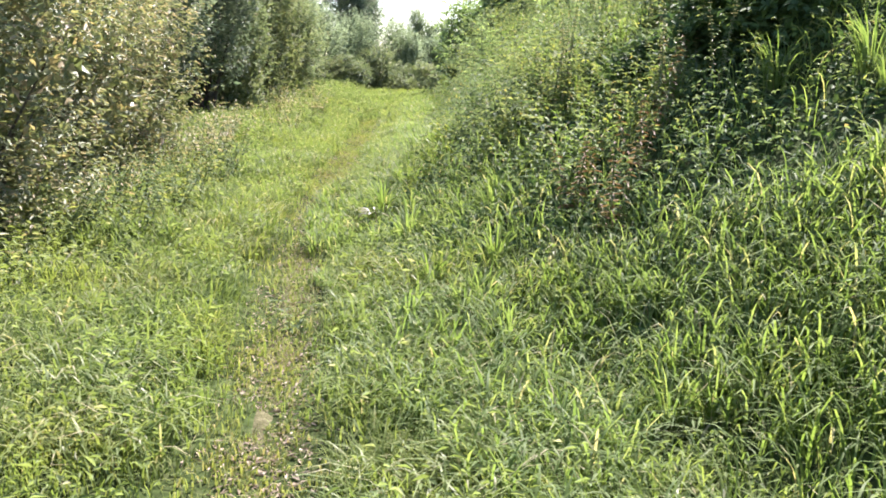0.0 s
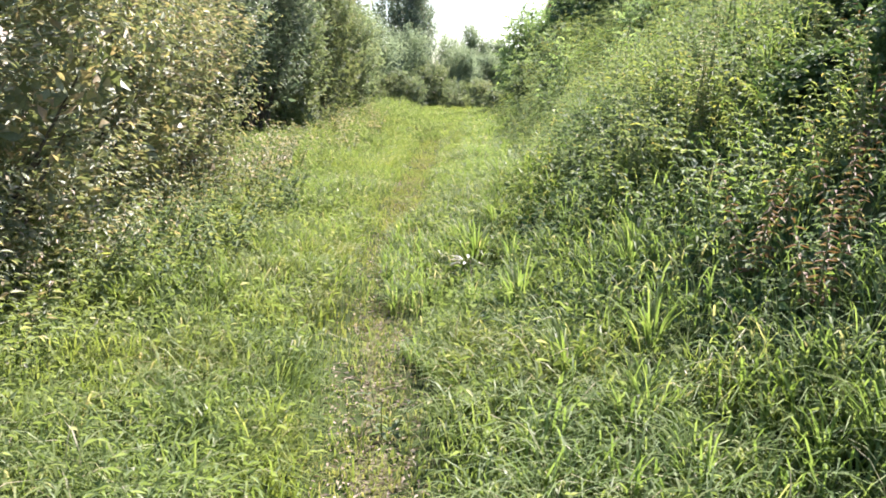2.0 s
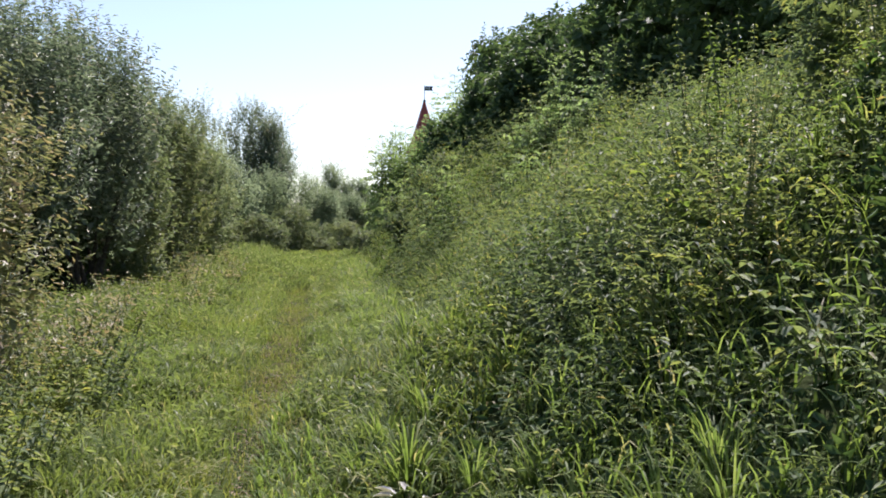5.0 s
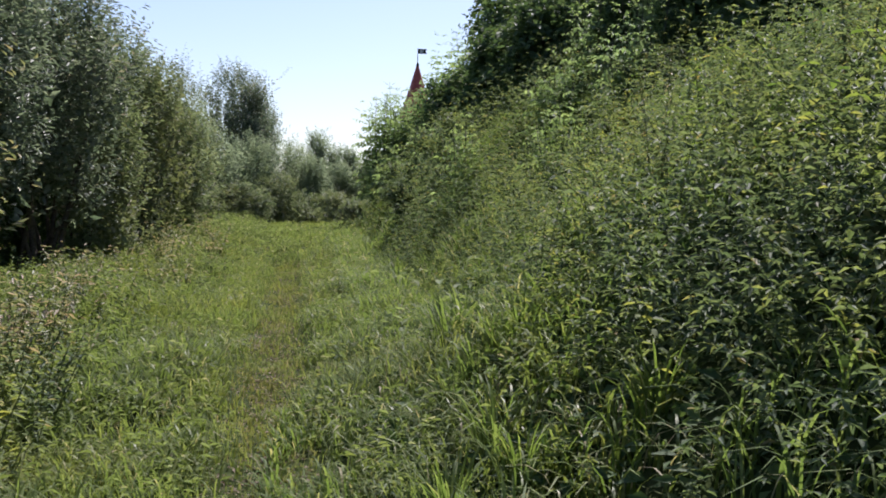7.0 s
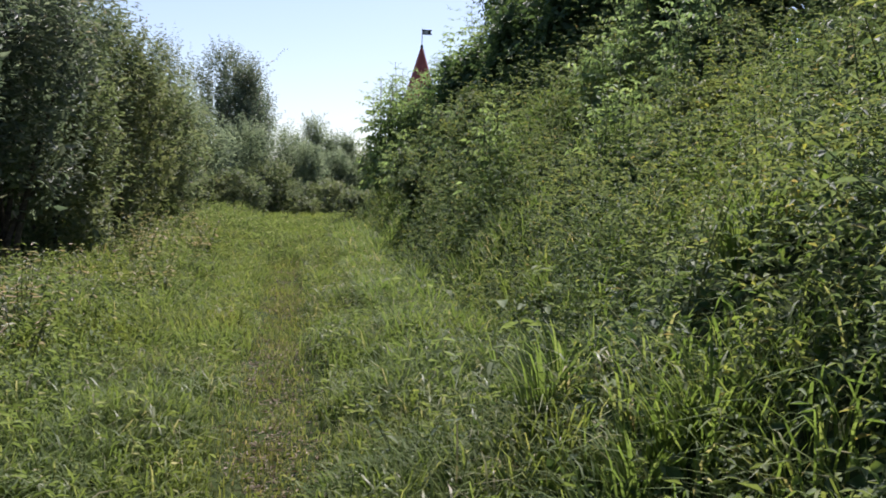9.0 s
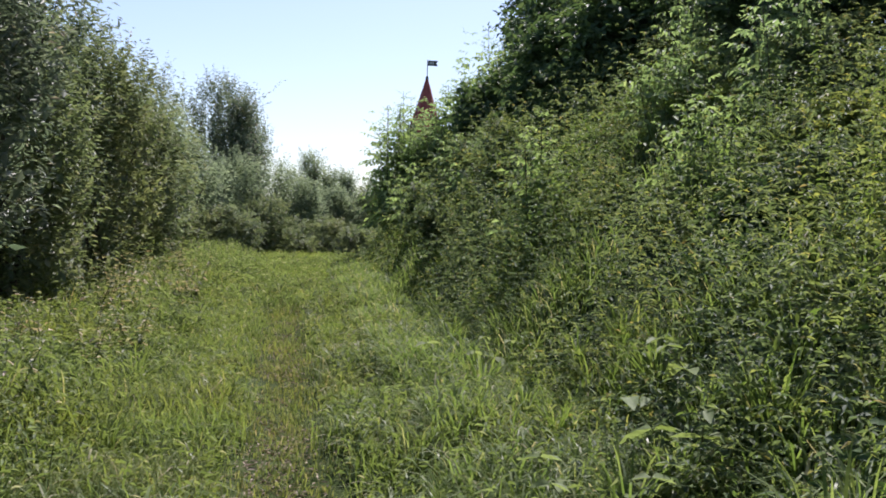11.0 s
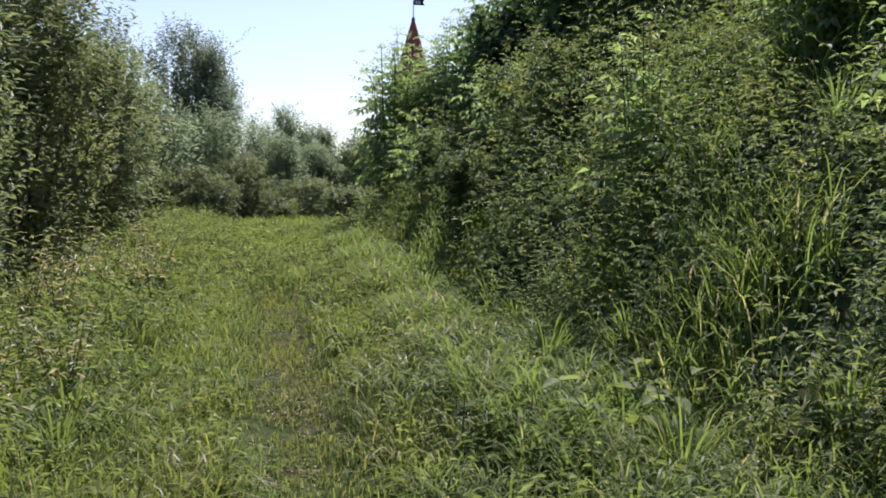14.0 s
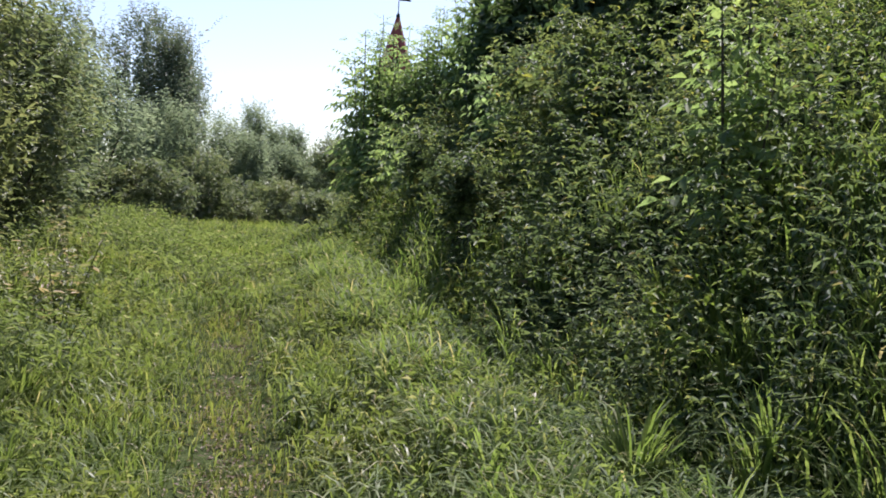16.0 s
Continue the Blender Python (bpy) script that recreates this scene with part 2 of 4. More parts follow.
def leaves(base, along, face, length, width, broad=False, fold=0.25, curl=0.15):
    """Leaves folded along the midrib: along is the way they point, face the way the upper side looks."""
    n = len(base)
    along = unit(along)
    side = unit(np.cross(along, face) + 1e-6)
    nrm = np.cross(side, along)
    L, W = length[:, None], width[:, None] * 0.5
    tip = base + along * L - nrm * L * curl
    if not broad:
        mid = base + along * L * 0.45
        v = np.stack([base, mid + side * W + nrm * W * fold, tip, mid - side * W + nrm * W * fold], 1)
        t = [(0, 1, 2), (0, 2, 3)]
    else:
        a, b = base + along * L * 0.28, base + along * L * 0.66 - nrm * L * curl * 0.35
        v = np.stack([base, a + side * W + nrm * W * fold, b + side * W * 0.72 + nrm * W * fold, tip,
                      b - side * W * 0.72 + nrm * W * fold, a - side * W + nrm * W * fold], 1)
        t = [(0, 1, 2), (0, 2, 3), (0, 3, 4), (0, 4, 5)]
    tris = (np.arange(n) * v.shape[1])[:, None, None] + np.array(t)[None]
    return v.reshape(-1, 3), tris.reshape(-1, 3)


def joined(pieces):
    vs, ts, o = [], [], 0
    for v, t in pieces:
        vs.append(v)
        ts.append(t + o)
        o += len(v)
    return np.concatenate(vs), np.concatenate(ts)


def tube(points, radii, sides=5):
    """A tapered round limb along points."""
    points = np.asarray(points, float)
    n = len(points)
    tang = unit(np.gradient(points, axis=0))
    ref = np.tile(np.array([0.31, 0.95, 0.05]), (n, 1))
    a = unit(np.cross(tang, ref))
    b = np.cross(tang, a)
    ang = np.linspace(0, 2 * np.pi, sides, endpoint=False)
    ring = a[:, None] * np.cos(ang)[None, :, None] + b[:, None] * np.sin(ang)[None, :, None]
    v = (points[:, None] + ring * np.asarray(radii)[:, None, None]).reshape(-1, 3)
    t = []
    for i in range(n - 1):
        for j in range(sides):
            p, q = i * sides + j, i * sides + (j + 1) % sides
            t += [(p, q, q + sides), (p, q + sides, p + sides)]
    return v, np.array(t)


def rand_dirs(rng, n, up=0.0):
    d = rng.normal(size=(n, 3))
    d[:, 2] += up
    return unit(d)


def shoots(rng, start, aim, length, count, leaf_len, leaf_wid, hang=0.2, broad=False, tilt=(0, 0, 1.0)):
    """Leafy shoots: count leaves along each of the twigs that begin at start and run towards aim."""
    n = len(start)
    aim = unit(aim)
    s = np.tile((np.arange(count) + 0.5) / count, (n, 1)) + rng.uniform(-0.5, 0.5, (n, count)) / count
    bend = np.array([0, 0, -1.0])
    pos = start[:, None] + aim[:, None] * (s * length[:, None])[..., None] + bend * (hang * s * s * length[:, None])[..., None]
    turn = rng.normal(size=(n, count, 3))
    turn -= (turn * aim[:, None]).sum(-1, keepdims=True) * aim[:, None]
    way = unit(turn) * 0.85 + aim[:, None] * 0.65 + bend * hang
    tilt = np.asarray(tilt, float)
    face = rng.normal(size=(n, count, 3)) * 0.45 + (tilt[:, None] if tilt.ndim == 2 else tilt)
    m = n * count
    size = rng.uniform(0.65, 1.2, m)
    return leaves(pos.reshape(m, 3), way.reshape(m, 3), face.reshape(m, 3), leaf_len * size, leaf_wid * size, broad, 0.25, 0.32)


def tiers(rng, foot, lean, high, floors, each, leaf_len, leaf_wid):
    """Upright herbs: on each stem floors of leaves spread flat round it, smaller towards the tip."""
    n = len(foot)
    u = (np.arange(floors) + 1.0) / floors
    u = np.clip(u[None] + rng.normal(0, 0.45 / floors, (n, floors)), 0.08, 1.1)
    at = foot[:, None] + (lean[:, None] * u[..., None] ** 1.5 + np.array([0, 0, 1.0]) * u[..., None]) * high[:, None, None]
    turn = rng.uniform(0, 6.283, (n, 1)) + np.arange(floors) * 1.1
    ang = turn[..., None] + np.arange(each) * (6.283 / each) + rng.normal(0, 0.25, (n, floors, each))
    way = np.stack([np.cos(ang), np.sin(ang), rng.normal(0.05, 0.38, ang.shape)], -1)
    size = (1.15 - 0.5 * u)[..., None] * rng.uniform(0.75, 1.2, ang.shape) * rng.uniform(0.7, 1.3, (n, 1, 1))
    m = ang.size
    base = np.repeat(at[:, :, None], each, 2).reshape(m, 3)
    face = np.array([-0.15, -0.1, 0.9]) + rng.normal(0, 0.36, (m, 3))
    return leaves(base, way.reshape(m, 3), face, leaf_len * size.ravel(), leaf_wid * size.ravel(), False, 0.3, 0.35)


# ---- ground ----
def spaced(fine_from, fine_to, step, far):
    out = list(np.arange(fine_from, fine_to + step / 2, step))
    lo, hi, s = fine_from, fine_to, step
    while hi < far:
        s *= 1.35
        lo, hi = lo - s, hi + s
        out = [lo] + out + [hi]
    return np.array(out)


def build_ground():
    xs, ys = spaced(-7, 8, 0.19, 1800), spaced(-4, 50, 0.3, 1800)
    X, Y = np.meshgrid(xs, ys)
    v = np.stack([X, Y, land(X, Y)], -1).reshape(-1, 3)
    w, hgt = len(xs), len(ys)
    i = (np.arange(hgt - 1)[:, None] * w + np.arange(w - 1)[None]).ravel()
    t = np.concatenate([np.stack([i, i + 1, i + w + 1], 1), np.stack([i, i + w + 1, i + w], 1)])
    ob = part("ground", mesh_of("ground", v, t, SOIL, True))
    tagged(ob, "dark soil and thatch under grass, rising into a steep bank", "ground", "", "structure")


build_ground()


def build_footpath():
    rng = np.random.default_rng(3)
    ys = np.arange(-3.0, 28.0, 0.12)
    across = np.linspace(-1, 1, 5)
    wide = 0.09 + 0.12 * (value_noise(ys * 0 + 4, ys, 0.9) - 0.4)
    shift = 0.12 * (value_noise(ys * 0 + 8, ys, 1.4) - 0.5)
    X = track_x(ys)[:, None] + shift[:, None] + across[None] * wide[:, None]
    Y = np.repeat(ys[:, None], 5, 1)
    Z = land(X, Y) + 0.012 - 0.03 * np.abs(across[None]) ** 3 - 0.06 * smooth_step((0.40 - value_noise(X, Y, 0.8)) / 0.2) - 0.02 * smooth_step((Y - 8) / 4)
    i = (np.arange(len(ys) - 1)[:, None] * 5 + np.arange(4)[None]).ravel()
    t = np.concatenate([np.stack([i, i + 1, i + 6], 1), np.stack([i, i + 6, i + 5], 1)])
    ob = part("footpath", mesh_of("footpath", np.stack([X, Y, Z], -1).reshape(-1, 3), t, EARTH, True))
    tagged(ob, "narrow trodden footpath of dry earth half grown over", "footpath", "", "structure")


build_footpath()


# ---- grass ----
def stand(name, label, mat, x, y, length, width, droop, rng, segs=2, wind=(0.5, -0.3), kind="stuff", category="grass"):
    root = np.stack([x, y, land(x, y) - 0.01], 1)
    ang = rng.uniform(0, 2 * np.pi, len(x))
    lean = unit(np.stack([np.cos(ang) + wind[0], np.sin(ang) + wind[1], np.zeros(len(x))], 1))
    v, t = blades(root, lean, length, width, droop, segs)
    return tagged(part(name, mesh_of(name, v, t, mat, True)), label, category, "", kind)


def along_path(rng, n, y0, y1, power=1.2):
    """Places in the glade, most of them within two metres of the footpath."""
    y = y0 + (y1 - y0) * rng.random(n) ** power
    x = np.where(rng.random(n) < 0.6, track_x(y) + rng.normal(-0.15, 1.15, n), rng.uniform(-5.6, 1.4, n))
    return x, y


def worn(x, y):
    """How far a place lies outside the trodden strip: 0 on it, 1 in the uncut meadow."""
    shift = 0.16 * (value_noise(y * 0 + 8, y, 1.4) - 0.5)
    half = 0.13 + 0.10 * value_noise(y * 0 + 4, y, 1.1)
    return np.maximum(smooth_step((np.abs(x - track_x(y) - shift) - half) / 0.32), 0.9 * smooth_step((y - 26) / 5))


def build_meadow():
    rng = np.random.default_rng(11)
    for name, n, y0, y1, segs in (("meadow_grass", 62000, -1.6, 14.0, 3), ("middle_meadow_grass", 66000, 14.0, 31.0, 3), ("far_meadow_grass", 22000, 31.0, 48.0, 2)):
        x, y = along_path(rng, n, y0, y1, 1.25)
        clump = value_noise(x + 5, y, 0.34)
        keep = (rng.random(n) < 0.06 + 0.94 * worn(x, y)) & (x < foot_x(y) + 0.3) & (x > -5.8) & (rng.random(n) < 0.35 + 1.1 * clump) & (rng.random(n) < smooth_step((y + 1.6) / 2.4) * smooth_step((x + 5.8) / 1.2))
        x, y, clump = x[keep], y[keep], clump[keep]
        n = len(x)
        tall = 0.08 + 0.17 * worn(x, y) + 0.22 * (value_noise(x, y, 0.8) - 0.3) + 0.16 * (clump - 0.4) + 0.10 * smooth_step((-3.0 - x) / 1.2)
        length = np.maximum(tall, 0.07) * rng.uniform(0.6, 1.35, n)
        width = rng.uniform(0.006, 0.0135, n) * (1 + 0.05 * np.maximum(y - 22, 0))
        ang = 6.283 * value_noise(x + 40, y, 0.6)
        root = np.stack([x, y, land(x, y) - 0.01], 1)
        free = rng.uniform(0, 6.283, n)
        lean = unit(np.stack([np.cos(free) + 0.7 * np.cos(ang) + 0.2, np.sin(free) + 0.7 * np.sin(ang) - 0.2, np.zeros(n)], 1))
        v, t = blades(root, lean, length, width, rng.uniform(0.6, 1.8, n), segs)
        tagged(part(name, mesh_of(name, v, t, MEADOW, True)), "sunlit green meadow grass with arching blades in the glade", "grass", "", "stuff")
    n = 30000
    y = 1.0 + 37 * rng.random(n) ** 1.25
    x = track_x(y) + rng.normal(0, 0.19, n) + 0.16 * (value_noise(y * 0 + 8, y, 1.4) - 0.5)
    keep = value_noise(x + 2, y, 0.28) > 0.2
    x, y = x[keep], y[keep]
    n = len(x)
    stand("trodden_grass", "short worn olive-green grass along a trodden footpath", TRACK, x, y, rng.uniform(0.04, 0.12, n),
          rng.uniform(0.006, 0.011, n) * (1.1 + 0.04 * np.maximum(y - 22, 0)), rng.uniform(0.4, 1.5, n), rng)
    n = 11000
    y = 1.0 + 30 * rng.random(n) ** 1.3
    x = track_x(y) + rng.normal(0, 0.15, n)
    keep = value_noise(x, y, 0.5) > 0.3
    x, y = x[keep], y[keep]
    n = len(x)
    base = np.stack([x, y, land(x, y) + rng.uniform(0.004, 0.02, n)], 1)
    ang = rng.uniform(0, 6.283, n)
    v, t = leaves(base, np.stack([np.cos(ang), np.sin(ang), rng.uniform(-0.05, 0.2, n)], 1), np.tile([0, 0, 1.0], (n, 1)) + rng.normal(0, 0.3, (n, 3)),
                  rng.uniform(0.02, 0.08, n), rng.uniform(0.005, 0.022, n))
    tagged(part("path_litter", mesh_of("path_litter", v, t, STRAW)), "dry straw and dead leaf scraps on the footpath", "leaf litter", "", "stuff")
    # broad arching blades standing out of the sward near the path
    n = 54000
    x, y = along_path(rng, n, 0.9, 30, 1.3)
    keep = (rng.random(n) < smooth_step((worn(x, y) - 0.55) / 0.4)) & (x < foot_x(y) + 0.6) & (x > -4.2) & (value_noise(x + 21, y, 0.55) > 0.40)
    x, y = x[keep], y[keep]
    n = len(x)
    stand("long_grass", "longer pale-tipped grass blades arching over the meadow", LONG, x, y, rng.uniform(0.22, 0.46, n) * (0.65 + 0.55 * value_noise(x, y, 0.7)),
          rng.uniform(0.009, 0.017, n), rng.uniform(1.0, 2.0, n), rng, 4, (0.3, -0.3))
    # leaves of small plants filling the sward
    n = 46000
    x, y = along_path(rng, n, 0.5, 38, 1.2)
    keep = (rng.random(n) < worn(x, y)) & (x < foot_x(y) + 0.4) & (value_noise(x + 17, y, 0.7) > 0.30)
    x, y = x[keep], y[keep]
    n = len(x)
    ang = rng.uniform(0, 6.283, n)
    top = 0.06 + 0.14 * worn(x, y) + 0.18 * value_noise(x, y, 0.7)
    base = np.stack([x, y, land(x, y) + top * rng.uniform(0.3, 1.05, n)], 1)
    far = 1 + 0.04 * np.maximum(y - 22, 0)
    v, t = leaves(base, np.stack([np.cos(ang), np.sin(ang), rng.uniform(-0.2, 1.0, n)], 1), np.tile([0, 0, 1.0], (n, 1)) + rng.normal(0, 0.35, (n, 3)),
                  rng.uniform(0.03, 0.072, n) * far, rng.uniform(0.009, 0.021, n) * far, False, 0.3, 0.5)
    tagged(part("meadow_herbs", mesh_of("meadow_herbs", v, t, SWARD, True)), "small green leaves of herbs among meadow grass", "herbs", "", "stuff")
    # straggling weeds where the meadow meets the willows
    n = 7500
    y = 5.5 + 34 * rng.random(n) ** 1.1
    x = -2.5 - 2.8 * rng.random(n) ** 0.8
    keep = value_noise(x + 13, y, 0.9) > 0.36
    x, y = x[keep], y[keep]
    n = len(x)
    start = np.stack([x, y, land(x, y) + 0.03], 1)
    aim = np.stack([rng.normal(0.15, 0.45, n), rng.normal(-0.1, 0.45, n), np.ones(n)], 1)
    v, t = shoots(rng, start, aim, rng.uniform(0.3, 0.75, n) * smooth_step((-2.2 - x) / 1.3) * (0.6 + 0.6 * value_noise(x, y, 0.8)), 11, 0.066, 0.024, 0.3)
    tagged(part("edge_weeds", mesh_of("edge_weeds", v, t, SWARD, True)), "straggling green weeds below the willow bushes", "undergrowth", "", "stuff")


build_meadow()


def build_outer_grass():
    rng = np.random.default_rng(77)
    n = 26000
    x, y = rng.uniform(-13, 6.5, n), rng.uniform(-6, 48, n)
    edge = np.minimum.reduce([x + 13, 6.5 - x, y + 6, 48 - y])
    keep = ((x < -4.4 - 1.2 * rng.random(n)) | (y < 1.4 * rng.random(n)) | (x > foot_x(y) + 3.6)) & (rng.random(n) < smooth_step(edge / 3.0))
    x, y = x[keep], y[keep]
    n = len(x)
    stand("rough_grass", "rough grass growing beyond the edges of the glade", MEADOW, x, y, rng.uniform(0.15, 0.4, n), rng.uniform(0.02, 0.04, n), rng.uniform(0.4, 1.5, n), rng, 2, (0.25, -0.15))


build_outer_grass()


# ---- bank growth ----
def growth(x, y):
    """Height of the leafy mounds on the bank, with hollows between them."""
    mound = smooth_step((0.68 * value_noise(x + 9, y, 1.0) + 0.32 * value_noise(x + 3, y, 0.42) - 0.39) / 0.19)
    low = smooth_step((17.5 - y) / 2.5)
    return (0.09 + 0.13 * low + (0.66 - 0.38 * low) * mound) * (0.4 + 0.6 * smooth_step((y - 8) / 5)) * (0.45 + 0.55 * smooth_step((x - foot_x(y) + 0.2) / 1.4))


def build_bank():
    rng = np.random.default_rng(23)
    # leafy herbs
    n = 40000
    y = 1.5 + 52 * rng.random(n) ** 1.5
    edge = track_x(y) + 0.42
    x = edge + (foot_x(y) - edge + 4.6) * rng.random(n) ** 1.3
    d = x - foot_x(y)
    lump = growth(x, y)
    keep = rng.random(n) < (0.22 + 0.88 * smooth_step((lump - 0.10) / 0.3)) * (0.2 + 0.8 * smooth_step((d + 0.6) / 1.5)) * (0.14 + 0.86 * smooth_step((y - 5.0) / 4.5)) * (1 - 0.55 * smooth_step((y - 22) / 8))
    x, y, lump, d, edge = x[keep], y[keep], lump[keep], d[keep], edge[keep]
    n = len(x)
    high = (0.10 + (0.06 + lump) * smooth_step((x - edge) / 1.6) * (0.4 + 0.6 * smooth_step((d + 0.6) / 1.4))) * rng.uniform(0.7, 1.25, n)
    foot = np.stack([x, y, land(x, y)], 1)
    lean = np.stack([rng.normal(-0.30, 0.25, n), rng.normal(-0.08, 0.25, n), np.zeros(n)], 1)
    close = y < 24
    v, t = joined([tiers(rng, foot[close], lean[close], high[close], 6, 3, 0.056, 0.0215), tiers(rng, foot[~close], lean[~close], high[~close], 5, 3, 0.085, 0.032)])
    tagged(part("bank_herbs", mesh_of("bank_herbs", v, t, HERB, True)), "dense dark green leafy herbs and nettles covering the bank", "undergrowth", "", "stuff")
    # low leaves that cover the soil between them, coloured dark for the shaded gaps
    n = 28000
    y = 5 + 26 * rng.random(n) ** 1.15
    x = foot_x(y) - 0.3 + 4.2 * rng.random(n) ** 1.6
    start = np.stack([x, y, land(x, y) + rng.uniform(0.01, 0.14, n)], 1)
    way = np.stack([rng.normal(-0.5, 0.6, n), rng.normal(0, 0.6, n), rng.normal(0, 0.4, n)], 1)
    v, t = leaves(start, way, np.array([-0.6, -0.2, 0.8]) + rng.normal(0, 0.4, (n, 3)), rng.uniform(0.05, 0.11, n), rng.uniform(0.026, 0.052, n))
    tagged(part("bank_ground_cover", mesh_of("bank_ground_cover", v, t, SHADELEAF, True)), "low leaves covering the soil of the bank, darkened for the shaded gaps", "undergrowth", "", "stuff")
    # creepers on top of them
    n = 90000
    y = 3 + 32 * rng.random(n) ** 1.2
    x = foot_x(y) + 0.1 + 4.6 * rng.random(n) ** 1.2
    lump = growth(x, y)
    keep = (value_noise(x + 31, y, 1.3) > 0.52) & (rng.random(n) < 1.4 * lump - 0.1) & (rng.random(n) < 1 - 0.7 * smooth_step((y - 25) / 3) * smooth_step((1.5 - x + foot_x(y)) / 0.8))
    x, y, lump = x[keep], y[keep], lump[keep]
    n = len(x)
    start = np.stack([x, y, land(x, y) + 0.05 + lump * (1.15 - 0.5 * rng.random(n) ** 1.8)], 1)
    way = np.stack([rng.normal(-0.5, 0.6, n), rng.normal(-0.15, 0.6, n), rng.normal(-0.15, 0.35, n)], 1)
    v, t = leaves(start, way, np.array([-0.35, -0.1, 0.95]) + rng.normal(0, 0.35, (n, 3)), rng.uniform(0.028, 0.060, n), rng.uniform(0.015, 0.034, n), True, 0.25, 0.3)
    tagged(part("bank_creepers", mesh_of("bank_creepers", v, t, VINE, True)), "bright green creeper leaves spilling over the bank", "creeper", "", "stuff")
    # coarse grass
    n = 78000
    y = 1.5 + 34 * rng.random(n) ** 1.2
    x = foot_x(y) - 0.9 + 4.6 * rng.random(n) ** 1.5
    keep = (value_noise(x + 57, y, 0.9) > 0.36) & (rng.random(n) < np.interp(y, [0, 7, 9, 14.5, 16.5, 24, 30], [0.35, 0.8, 0.75, 0.7, 1.0, 1.0, 0.4]) * (1 - 0.6 * smooth_step((x - foot_x(y) - 0.9) / 0.6)))
    x, y = x[keep], y[keep]
    n = len(x)
    stand("bank_grass", "coarse tall grass arching out of the bank", TALL, x, y, (0.62 + 0.38 * smooth_step((y - 14) / 3)) * rng.uniform(0.38, 0.85, n) * (0.55 + 0.6 * value_noise(x, y, 1.2)) * (0.7 + 0.3 * smooth_step((x - foot_x(y)) / 0.6)),
          rng.uniform(0.008, 0.017, n) * (1 + 0.04 * np.maximum(y - 22, 0)), rng.uniform(0.7, 1.6, n), rng, 4, (-0.35, -0.3))


build_bank()


def build_verge():
    rng = np.random.default_rng(29)
    n = 12000
    x, y = rng.uniform(-0.3, 3.4, n), rng.uniform(1.8, 6.6, n)
    keep = (x > track_x(y) + 0.6) & (value_noise(x + 3, y, 0.6) > 0.25) & (x > 0.9 - 0.35 * y + 0.6) & (y < 6.8 - 0.25 * x)
    x, y = x[keep], y[keep]
    n = len(x)
    stand("verge_grass", "tall bright green grass at the foot of the bank", TALL, x, y, rng.uniform(0.26, 0.58, n), rng.uniform(0.009, 0.018, n), rng.uniform(0.6, 1.7, n), rng, 4, (0.15, -0.2))


build_verge()


